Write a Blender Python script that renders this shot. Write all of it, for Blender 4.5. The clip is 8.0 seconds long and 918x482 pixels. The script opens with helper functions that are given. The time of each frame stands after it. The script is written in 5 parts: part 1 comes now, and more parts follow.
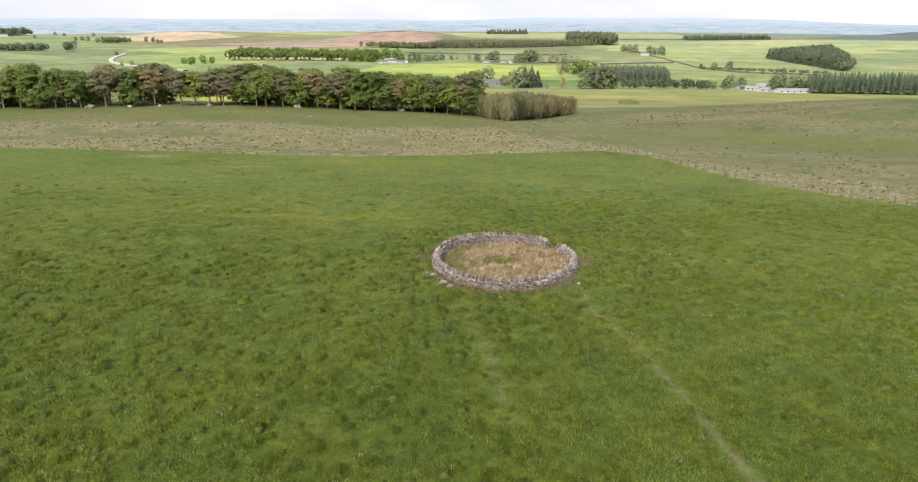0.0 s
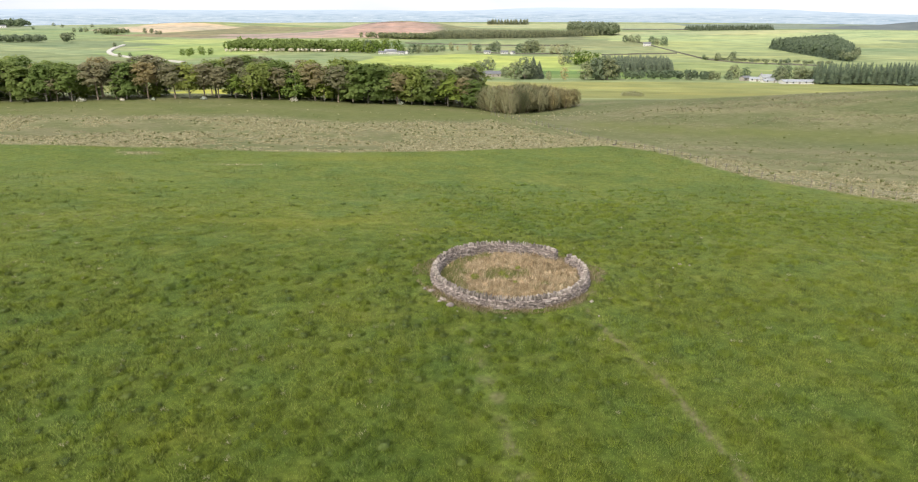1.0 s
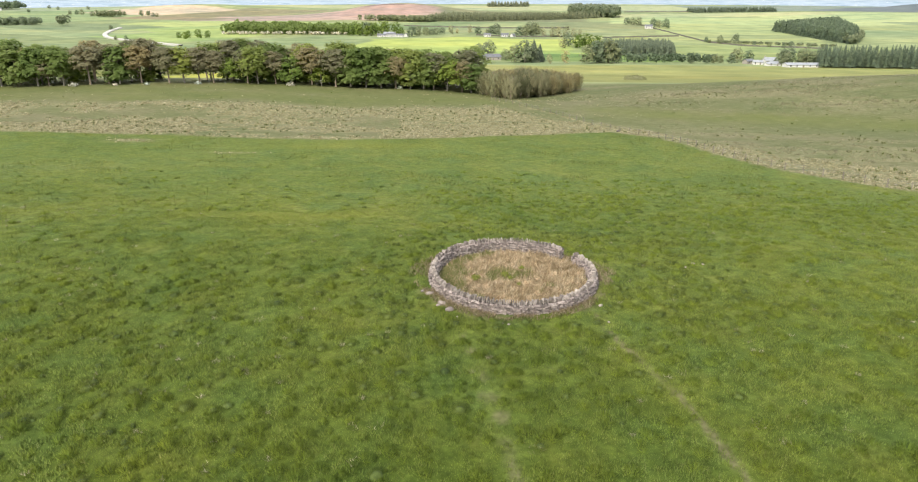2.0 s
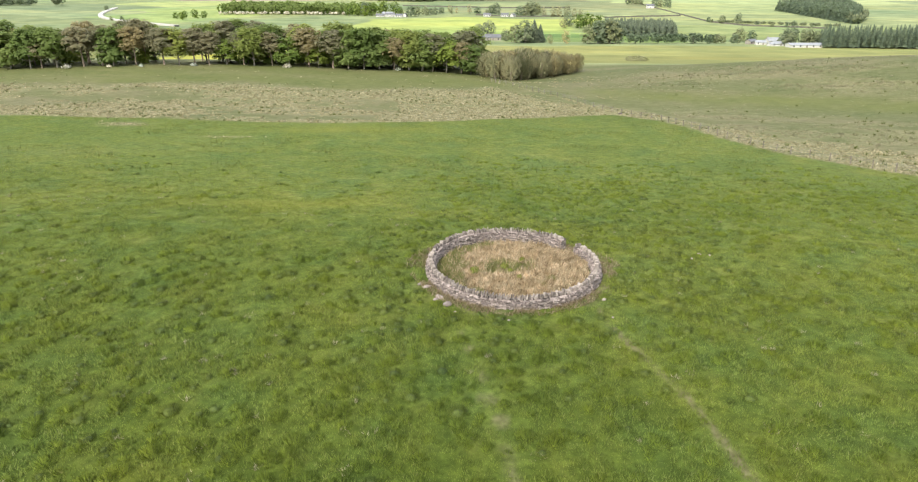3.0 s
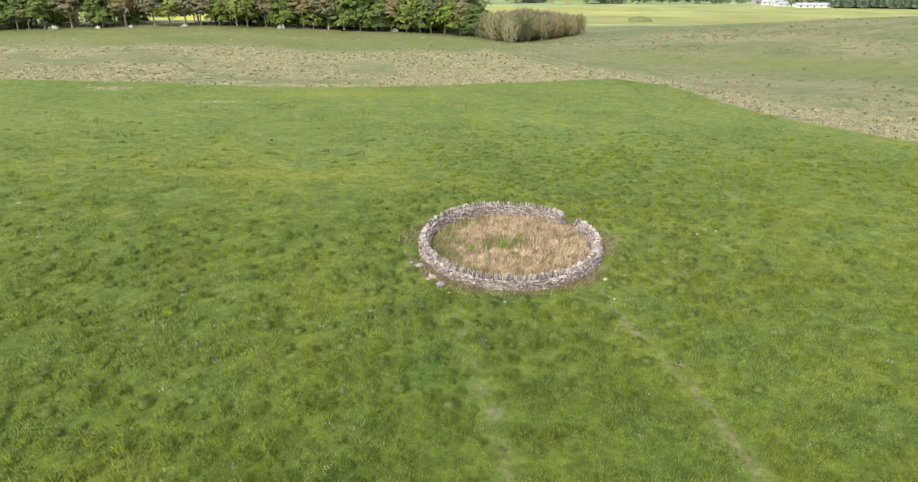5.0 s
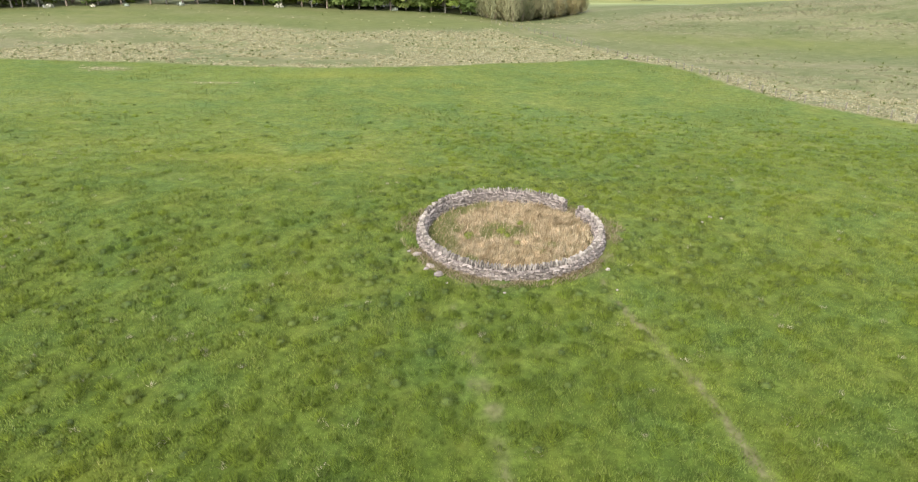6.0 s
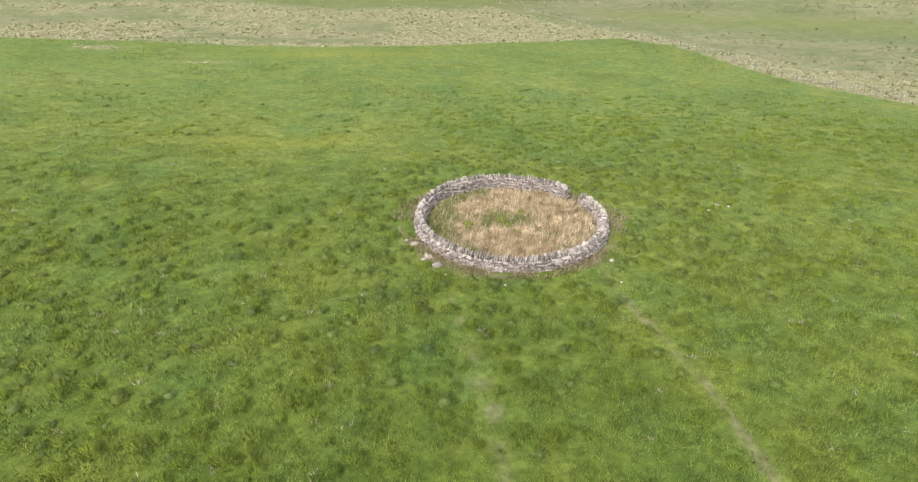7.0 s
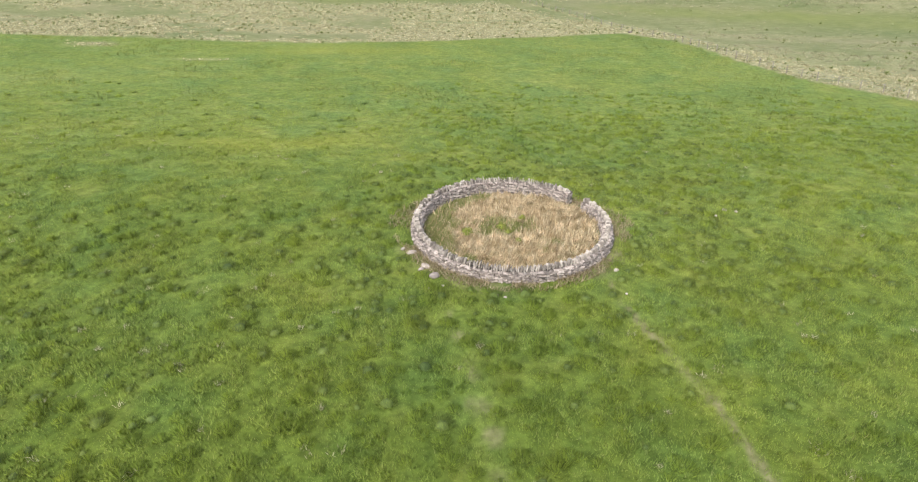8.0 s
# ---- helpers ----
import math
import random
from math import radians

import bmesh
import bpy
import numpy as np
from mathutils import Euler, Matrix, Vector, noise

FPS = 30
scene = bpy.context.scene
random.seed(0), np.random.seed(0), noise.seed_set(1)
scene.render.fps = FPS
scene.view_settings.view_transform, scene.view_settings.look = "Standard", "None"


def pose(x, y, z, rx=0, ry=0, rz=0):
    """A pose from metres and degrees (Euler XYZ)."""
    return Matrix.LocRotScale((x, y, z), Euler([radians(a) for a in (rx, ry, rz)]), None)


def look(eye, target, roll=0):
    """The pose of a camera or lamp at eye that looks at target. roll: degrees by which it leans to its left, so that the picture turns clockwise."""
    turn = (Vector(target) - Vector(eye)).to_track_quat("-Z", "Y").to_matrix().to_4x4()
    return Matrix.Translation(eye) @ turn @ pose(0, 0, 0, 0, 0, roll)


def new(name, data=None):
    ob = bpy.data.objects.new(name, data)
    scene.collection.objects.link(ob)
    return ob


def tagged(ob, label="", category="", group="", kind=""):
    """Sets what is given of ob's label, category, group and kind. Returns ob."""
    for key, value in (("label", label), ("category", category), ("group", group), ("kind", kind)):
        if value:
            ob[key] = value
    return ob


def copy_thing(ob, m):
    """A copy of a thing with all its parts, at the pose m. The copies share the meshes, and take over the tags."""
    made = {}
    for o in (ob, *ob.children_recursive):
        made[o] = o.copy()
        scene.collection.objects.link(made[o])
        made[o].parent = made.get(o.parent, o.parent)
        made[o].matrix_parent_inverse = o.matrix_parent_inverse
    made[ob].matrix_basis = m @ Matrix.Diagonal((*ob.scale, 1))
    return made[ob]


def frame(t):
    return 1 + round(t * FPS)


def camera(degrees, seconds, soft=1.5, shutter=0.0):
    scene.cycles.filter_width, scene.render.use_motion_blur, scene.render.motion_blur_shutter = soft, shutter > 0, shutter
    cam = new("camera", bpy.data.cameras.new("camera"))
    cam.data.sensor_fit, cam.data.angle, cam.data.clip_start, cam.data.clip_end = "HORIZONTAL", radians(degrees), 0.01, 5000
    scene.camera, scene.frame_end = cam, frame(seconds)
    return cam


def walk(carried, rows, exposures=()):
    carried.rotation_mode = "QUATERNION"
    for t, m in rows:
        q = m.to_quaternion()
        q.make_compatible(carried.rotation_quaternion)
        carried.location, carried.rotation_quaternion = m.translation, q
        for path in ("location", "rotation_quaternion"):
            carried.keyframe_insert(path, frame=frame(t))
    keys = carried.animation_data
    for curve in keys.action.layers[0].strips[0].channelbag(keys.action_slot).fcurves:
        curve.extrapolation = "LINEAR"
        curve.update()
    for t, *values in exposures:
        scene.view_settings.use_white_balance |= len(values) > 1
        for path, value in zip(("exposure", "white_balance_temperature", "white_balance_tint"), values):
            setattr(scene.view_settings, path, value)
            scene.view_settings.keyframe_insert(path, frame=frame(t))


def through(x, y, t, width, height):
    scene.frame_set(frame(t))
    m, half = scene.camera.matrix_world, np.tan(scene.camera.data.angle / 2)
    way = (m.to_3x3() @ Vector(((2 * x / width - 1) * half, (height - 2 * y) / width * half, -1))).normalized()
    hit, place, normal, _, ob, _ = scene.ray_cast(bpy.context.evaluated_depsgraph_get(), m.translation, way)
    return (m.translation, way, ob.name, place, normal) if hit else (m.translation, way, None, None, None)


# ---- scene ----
cam = camera(69.7, 8.0, soft=1.14)
PATH = [
    (0, (-3.174, -63.041, 19.33), (-3.334, -61.152, 18.695), 0.1),
    (0.5, (-3.402, -60.469, 19.342), (-3.564, -58.583, 18.696), 0.0),
    (1, (-3.575, -58.097, 19.315), (-3.737, -56.216, 18.655), -0.0),
    (1.5, (-3.752, -56.286, 19.314), (-3.913, -54.413, 18.633), -0.0),
    (3, (-3.903, -53.073, 19.285), (-4.061, -51.228, 18.528), -0.1),
    (3.5, (-3.858, -52.413, 19.262), (-4.015, -50.579, 18.48), -0.1),
    (4, (-3.788, -51.832, 19.243), (-3.945, -50.009, 18.436), -0.1),
    (4.5, (-3.745, -51.284, 19.214), (-3.9, -49.472, 18.382), -0.1),
    (6, (-3.741, -49.547, 19.141), (-3.894, -47.773, 18.231), 0.0),
    (6.5, (-3.789, -48.872, 19.091), (-3.94, -47.112, 18.154), 0.1),
    (7, (-3.821, -48.15, 19.076), (-3.971, -46.404, 18.111), 0.1),
    (7.5, (-3.837, -47.344, 19.065), (-3.987, -45.606, 18.087), 0.0),
    (8, (-3.874, -46.471, 19.093), (-4.023, -44.734, 18.112), 0.0),
]
walk(cam, [(t, look(eye, target, roll)) for t, eye, target, roll in PATH],
     exposures=[(0, 0.38, 6800, 13), (1.5, 0.55, 6720, 12), (3.5, 0.80, 6580, 11), (4.5, 0.86, 6550, 10), (6.5, 0.93, 6480, 10), (8, 0.95, 6420, 10)])

# ---- world, sun ----
world = bpy.data.worlds.new("sky")
scene.world = world
world.use_nodes = True
wt = world.node_tree
wt.nodes.clear()
SUN_ELEV, SUN_AZ = radians(44), radians(207)   # from behind the path and to its left
sky = wt.nodes.new("ShaderNodeTexSky")
sky.sky_type = "NISHITA"
sky.sun_disc = False
sky.sun_elevation, sky.sun_rotation = SUN_ELEV, SUN_AZ
sky.dust_density, sky.ozone_density = 2.0, 1.5
tc = wt.nodes.new("ShaderNodeTexCoord")
mp = wt.nodes.new("ShaderNodeMapping")
mp.inputs["Scale"].default_value = (2.2, 2.2, 9.0)
cn = wt.nodes.new("ShaderNodeTexNoise")
cn.inputs["Scale"].default_value, cn.inputs["Detail"].default_value = 1.6, 6
cr = wt.nodes.new("ShaderNodeValToRGB")
cr.color_ramp.elements[0].position, cr.color_ramp.elements[1].position = 0.30, 0.72
cr.color_ramp.elements[0].color = (6.7, 7.4, 8.5, 1)
cr.color_ramp.elements[1].color = (9.3, 9.5, 9.8, 1)
mixc = wt.nodes.new("ShaderNodeMix")
mixc.data_type = "RGBA"
mixc.inputs["Factor"].default_value = 0.86
bg = wt.nodes.new("ShaderNodeBackground")
bg.inputs["Strength"].default_value = 0.10
wo = wt.nodes.new("ShaderNodeOutputWorld")
wt.links.new(tc.outputs["Generated"], mp.inputs["Vector"])
wt.links.new(mp.outputs["Vector"], cn.inputs["Vector"])
wt.links.new(cn.outputs["Fac"], cr.inputs["Fac"])
wt.links.new(sky.outputs["Color"], mixc.inputs["A"])
wt.links.new(cr.outputs["Color"], mixc.inputs["B"])
wt.links.new(mixc.outputs["Result"], bg.inputs["Color"])
wt.links.new(bg.outputs["Background"], wo.inputs["Surface"])

sun = new("sun", bpy.data.lights.new("sun", "SUN"))
sun.data.energy, sun.data.angle, sun.data.color = 2.4, radians(10), (1.0, 0.95, 0.86)
sd = Vector((math.sin(SUN_AZ) * math.cos(SUN_ELEV), math.cos(SUN_AZ) * math.cos(SUN_ELEV), math.sin(SUN_ELEV)))
sun.matrix_world = look(tuple(sd * 100), (0, 0, 0))

# ---- lie of the land ----
KY = [-5200, -400, -200, -60, -25, -10, 10, 40, 70, 100, 135, 165, 190, 230, 330, 450, 600, 900, 1500, 2300, 3500, 5000, 7000]
KZ = [-60, -20, -8, -0.6, 0.1, 0.0, -1.7, -4.9, -7.4, -9.6, -9.6, -10.2, -12, -15.5, -24, -31, -37, -38, -36, -28, -19, -12, -10]
HILLS = [(-300, 1690, 29, 185, 190), (-1000, 2050, 16, 260, 200), (-440, 1040, 5, 110, 110), (820, 1700, 8, 300, 200), (-75, 900, 5, 45, 60), (125, 155, 6.2, 72, 38), (-120, 140, 2.5, 60, 60), (2, 165, -2.2, 30, 30),
         (60, 30, -0.8, 25, 30)]
LY, LZ = np.array(KY, float), np.array(KZ, float)
LD = np.diff(LZ) / np.diff(LY)
LM = np.zeros(len(LY))
LM[0], LM[-1] = LD[0], LD[-1]
for i in range(1, len(LY) - 1):
    LM[i] = 0 if LD[i - 1] * LD[i] <= 0 else 2 * LD[i - 1] * LD[i] / (LD[i - 1] + LD[i])
LATTICE = np.random.RandomState(7).rand(256, 256)


def vnoise(x, y, size, seed=0):
    """Smooth random values from 0 to 1, with lumps of the given size in metres."""
    u, v = np.asarray(x, float) / size + 17.3 * seed, np.asarray(y, float) / size + 9.1 * seed
    i, j = np.floor(u).astype(int), np.floor(v).astype(int)
    a, b = u - i, v - j
    a, b = a * a * (3 - 2 * a), b * b * (3 - 2 * b)
    g = lambda p, q: LATTICE[p % 256, q % 256]
    return (g(i, j) * (1 - a) + g(i + 1, j) * a) * (1 - b) + (g(i, j + 1) * (1 - a) + g(i + 1, j + 1) * a) * b


def land(x, y):
    """Height of the ground."""
    x, y = np.asarray(x, float), np.asarray(y, float)
    yc = np.clip(y, LY[0], LY[-1] - 0.01)
    i = np.clip(np.searchsorted(LY, yc, side="right") - 1, 0, len(LY) - 2)
    h = LY[i + 1] - LY[i]
    t = (yc - LY[i]) / h
    z = (1 + 2 * t) * (1 - t) ** 2 * LZ[i] + t * (1 - t) ** 2 * h * LM[i] + t * t * (3 - 2 * t) * LZ[i + 1] + t * t * (t - 1) * h * LM[i + 1]
    for bx, by, a, sx, sy in HILLS:
        z = z + a * np.exp(-((x - bx) / sx) ** 2 - ((y - by) / sy) ** 2)
    near = np.clip((y + 40) / 40, 0, 1) * np.clip((300 - y) / 100, 0, 1)
    return z + (vnoise(x, y, 9, 3) - 0.5) * 0.22 * near


def at(x, y, dz=0.0):
    return (x, y, float(land(x, y)) + dz)


FOLD = (-3.75, -11.15)
EDGE_X = [-400, -170, -113, -61, -42, -25, -6, 17, 25, 31, 36, 45, 51, 70, 110, 400]
EDGE_Y = [60, 66, 68, 68, 67, 71, 79, 90, 81, 58, 44, 33, 28, 12, -15, -120]
BACK_X = [-400, -170, -110, -79, -47, -32, -11, 0, 14, 20, 27, 34, 41, 53, 61, 110, 400]
BACK_Y = [105, 108, 107, 118, 111, 117, 123, 109, 100, 95, 87, 68, 56, 51, 45, 10, -90]


def sstep(a, b, v):
    t = np.clip((v - a) / (b - a), 0, 1)
    return t * t * (3 - 2 * t)


def seg_dist(x, y, pts):
    best = np.full(np.shape(x), 1e9)
    for (ax, ay), (bx, by) in zip(pts, pts[1:]):
        l2 = (bx - ax) ** 2 + (by - ay) ** 2
        t = np.clip(((x - ax) * (bx - ax) + (y - ay) * (by - ay)) / l2, 0, 1)
        best = np.minimum(best, np.hypot(x - ax - t * (bx - ax), y - ay - t * (by - ay)))
    return best


def straw_amount(x, y):
    """How much bleached moor grass stands beyond the field's edge."""
    e, b = np.interp(x, EDGE_X, EDGE_Y), np.interp(x, BACK_X, BACK_Y)
    w = (vnoise(x, y, 7, 5) - 0.5) * 3
    band = sstep(-0.6, 1.0, y - e + w * 0.3) * sstep(8, -3, y - b + w * 2)
    lump = sstep(0.33, 0.58, 0.42 * vnoise(x * 0.45, y, 12, 8) + 0.34 * vnoise(x * 0.6, y, 4.5, 9) + 0.24 * vnoise(x, y, 1.7, 10) + 0.13 * sstep(-31, -29, x) * sstep(30, 10, x) + 0.05 * sstep(20, 5, y - e))
    ditch = np.minimum(seg_dist(x, y, [(-30, 101.5), (-16, 99.6), (-7, 102.5), (4, 101)]), seg_dist(x, y, [(-29, 108.5), (-19, 109), (-10, 111.5)]))
    out = band * lump * (1 - 0.85 * sstep(0.9, 0.3, ditch))
    streak = sstep(0.40, 0.62, 0.5 * vnoise(x * 0.3, y, 5, 11) + 0.5 * vnoise(x * 0.5, y, 2, 12))
    knoll = np.exp(-((x - 42) / 14) ** 2 - ((y - 136) / 11) ** 2) + np.exp(-((x - 86) / 20) ** 2 - ((y - 127) / 12) ** 2) + 0.5 * np.exp(-((x - 64) / 40) ** 2 - ((y - 146) / 10) ** 2)
    slope = 0.50 * sstep(0, 4, y - b) * sstep(26, 34, x) * sstep(106, 94, y + 0.22 * (x - 31))
    hill = np.clip(knoll * 0.75 + slope, 0, 0.8) * streak * sstep(0, 6, y - b)
    bit = np.exp(-(((x + 75) / 3.6) ** 2 + ((y - 61) / 2.2) ** 2)) + 0.7 * np.exp(-(((x + 51) / 4) ** 2 + ((y - 50) / 0.9) ** 2))
    inside = sstep(5.6, 5.1, np.hypot(x - FOLD[0], y - FOLD[1])) * 0.9
    line = 0.8 * sstep(1.0, 0.3, seg_dist(x, y, [(-9, 137), (-1, 126), (6.4, 113), (12.2, 103), (19, 92)])) * sstep(0.3, 0.6, vnoise(x, y, 1.4, 13))
    return np.clip(out + hill + bit + inside + line, 0, 1)


PATH_R = [(9.6, -44), (8.0, -38), (6.6, -32.5), (5.5, -28), (4.9, -25.5), (3.4, -22), (2.0, -18.5), (1.6, -16.5)]
PATH_L = [(-2.9, -34), (-3.6, -31), (-3.95, -29.3), (-4.2, -27.8), (-4.9, -26.3), (-5.2, -24.8), (-5.5, -23.2), (-6.5, -20)]


def worn_amount(x, y):
    """Trodden, thinly grown ground."""
    wob = (vnoise(x, y, 1.3, 21) - 0.5) * 0.5
    a = sstep(0.30, 0.06, seg_dist(x, y, PATH_R) + wob * 0.5) * sstep(0.0, 0.55, vnoise(x, y, 1.6, 23)) * 0.74
    b = sstep(0.42, 0.10, seg_dist(x, y, PATH_L) + wob) * sstep(0.40, 0.72, vnoise(x, y, 0.9, 22)) * 0.52
    r = np.hypot(x - FOLD[0], y - FOLD[1])
    c = sstep(1.3, 0.2, np.abs(r - 6.2)) * sstep(0.35, 0.65, vnoise(x, y, 1.5, 24)) * 0.6
    return np.clip(np.maximum(np.maximum(a, b), c), 0, 1)


def yellow_amount(x, y):
    """Patches of yellowing grass on the field."""
    w = 0.5 + vnoise(x, y, 2.5, 26)
    out = 0
    for cx, cy, sx, sy, a in ((-29.0, 4.5, 9.0, 2.2, 0.8), (-19.0, 6.0, 5.0, 1.6, 0.7), (-26.0, -1.0, 6.0, 1.5, 0.4), (-28.0, 62.0, 14.0, 4.0, 0.6), (-40.0, 58.0, 9.0, 3.0, 0.4)):
        out = out + a * np.exp(-((x - cx) / sx) ** 2 - ((y - cy) / sy) ** 2)
    return np.clip(out * w * 0.75, 0, 1)


def trodden(x, y):
    """Shorter, paler sward beside the paths."""
    return 0.36 * sstep(1.4, 0.3, seg_dist(x, y, PATH_L) + (vnoise(x, y, 1.8, 28) - 0.5) * 1.2) + 0.30 * sstep(0.9, 0.2, seg_dist(x, y, PATH_R) + (vnoise(x, y, 1.8, 29) - 0.5) * 0.8)


def lush_amount(x, y):
    """Greener hollow below the knoll, and green grazing before the wood."""
    dip = np.exp(-((y - 118 + 0.22 * (x - 18)) / 7.5) ** 2) * sstep(6, 22, x)
    lawn = sstep(3, 9, y - np.interp(x, BACK_X, BACK_Y)) * sstep(10, -15, x)
    return np.clip(0.85 * dip + 0.6 * lawn, 0, 1) * (0.55 + 0.45 * vnoise(x * 0.5, y, 6, 14))


def moor_amount(x, y):
    """Rough brownish grazing beyond the field."""
    e = np.interp(x, EDGE_X, EDGE_Y)
    return sstep(-1, 3, y - e) * sstep(330, 240, y)


WOOD_X = [-240, -171, -149, -131, -114, -97, -78, -58, -41, -27, -15]
WOOD_Y = [148, 142, 139, 142, 147, 153, 156, 157, 160, 161, 164]


def wood_floor(x, y):
    f = np.interp(x, WOOD_X, WOOD_Y)
    return sstep(0, 4, y - f) * sstep(40, 28, y - f) * sstep(-8, -16, x)


# ---- materials ----
def nodes_of(name):
    m = bpy.data.materials.new(name)
    m.use_nodes = True
    t = m.node_tree
    return m, t, t.nodes["Principled BSDF"]


def ramp(t, fac, stops):
    r = t.nodes.new("ShaderNodeValToRGB")
    e = r.color_ramp.elements
    e[0].position, e[0].color = stops[0][0], (*stops[0][1], 1)
    e[1].position, e[1].color = stops[-1][0], (*stops[-1][1], 1)
    for p, c in stops[1:-1]:
        n = e.new(p)
        n.color = (*c, 1)
    t.links.new(fac, r.inputs["Fac"])
    return r.outputs["Color"]


def noise_of(t, scale, detail=4, vec=None, rough=0.55):
    n = t.nodes.new("ShaderNodeTexNoise")
    n.inputs["Scale"].default_value, n.inputs["Detail"].default_value, n.inputs["Roughness"].default_value = scale, detail, rough
    if vec is not None:
        t.links.new(vec, n.inputs["Vector"])
    return n.outputs["Fac"]


def mix_of(t, fac, a, b, how="MIX"):
    n = t.nodes.new("ShaderNodeMix")
    n.data_type, n.blend_type = "RGBA", how
    for key, v in (("Factor", fac), ("A", a), ("B", b)):
        if isinstance(v, bpy.types.NodeSocket):
            t.links.new(v, n.inputs[key])
        else:
            n.inputs[key].default_value = v if key == "Factor" else (*v, 1)
    return n.outputs["Result"]


def calc(t, op, a, b=0.0, c=0.0):
    n = t.nodes.new("ShaderNodeMath")
    n.operation = op
    for k, v in enumerate((a, b, c)):
        if isinstance(v, bpy.types.NodeSocket):
            t.links.new(v, n.inputs[k])
        else:
            n.inputs[k].default_value = v
    return n.outputs[0]


def bump_of(t, bsdf, height, strength, dist):
    b = t.nodes.new("ShaderNodeBump")
    b.inputs["Strength"].default_value, b.inputs["Distance"].default_value = strength, dist
    t.links.new(height, b.inputs["Height"])
    t.links.new(b.outputs["Normal"], bsdf.inputs["Normal"])


def place_of(t):
    return t.nodes.new("ShaderNodeNewGeometry").outputs["Position"]


def thin(m, t, bsdf, col, amount):
    """Lets some light through blades and leaves."""
    tr = t.nodes.new("ShaderNodeBsdfTranslucent")
    mx = t.nodes.new("ShaderNodeMixShader")
    mx.inputs["Fac"].default_value = amount
    t.links.new(col, tr.inputs["Color"])
    t.links.new(bsdf.outputs["BSDF"], mx.inputs[1])
    t.links.new(tr.outputs["BSDF"], mx.inputs[2])
    t.links.new(mx.outputs["Shader"], t.nodes["Material Output"].inputs["Surface"])


def hue_drift(t, col, pos):
    """Patches a few metres wide that lean to olive or to blue-green."""
    d = ramp(t, noise_of(t, 0.17, 4, pos, 0.65), [(0.32, (0.90, 0.99, 1.18)), (0.5, (1.0, 1.0, 1.0)), (0.68, (1.05, 1.01, 0.90))])
    return mix_of(t, 1.0, col, d, "MULTIPLY")


def sward_colour(t, pos):
    """Hill pasture: fresh and dull greens in patches of several sizes."""
    big = noise_of(t, 0.045, 3, pos)
    mid = noise_of(t, 0.35, 4, pos)
    fine = noise_of(t, 3.0, 4, pos)
    c1 = ramp(t, big, [(0.30, (0.062, 0.096, 0.014)), (0.5, (0.084, 0.117, 0.018)), (0.70, (0.108, 0.131, 0.024))])
    c2 = ramp(t, mid, [(0.30, (0.058, 0.088, 0.013)), (0.52, (0.084, 0.117, 0.017)), (0.72, (0.122, 0.140, 0.027))])
    c = mix_of(t, 0.5, c1, c2)
    f = ramp(t, fine, [(0.25, (0.6, 0.6, 0.6)), (0.75, (1.2, 1.2, 1.15))])
    c = mix_of(t, 1.0, c, ramp(t, noise_of(t, 1.15, 3, pos, 0.6), [(0.32, (0.72, 0.75, 0.7)), (0.68, (1.2, 1.18, 1.2))]), "MULTIPLY")
    return hue_drift(t, mix_of(t, 1.0, c, f, "MULTIPLY"), pos), fine, mid


def blade_material(name, stops, through=0.3, patch=None, tuft=0.0):
    m, t, b = nodes_of(name)
    geo = t.nodes.new("ShaderNodeNewGeometry")
    c = ramp(t, geo.outputs["Random Per Island"], stops)
    if patch:
        p = ramp(t, noise_of(t, patch[0], 3, geo.outputs["Position"]), [(0.3, patch[1]), (0.7, patch[2])])
        c = mix_of(t, 1.0, c, p, "MULTIPLY")
        if tuft:
            c = mix_of(t, 1.0, c, ramp(t, noise_of(t, tuft, 3, geo.outputs["Position"], 0.6), [(0.32, (0.76, 0.79, 0.76)), (0.68, (1.22, 1.18, 1.16))]), "MULTIPLY")
            if patch[0] < 0.2:
                c = hue_drift(t, c, geo.outputs["Position"])
    t.links.new(c, b.inputs["Base Color"])
    b.inputs["Roughness"].default_value = 0.75
    b.inputs["Specular IOR Level"].default_value = 0.2
    thin(m, t, b, c, through)
    return m


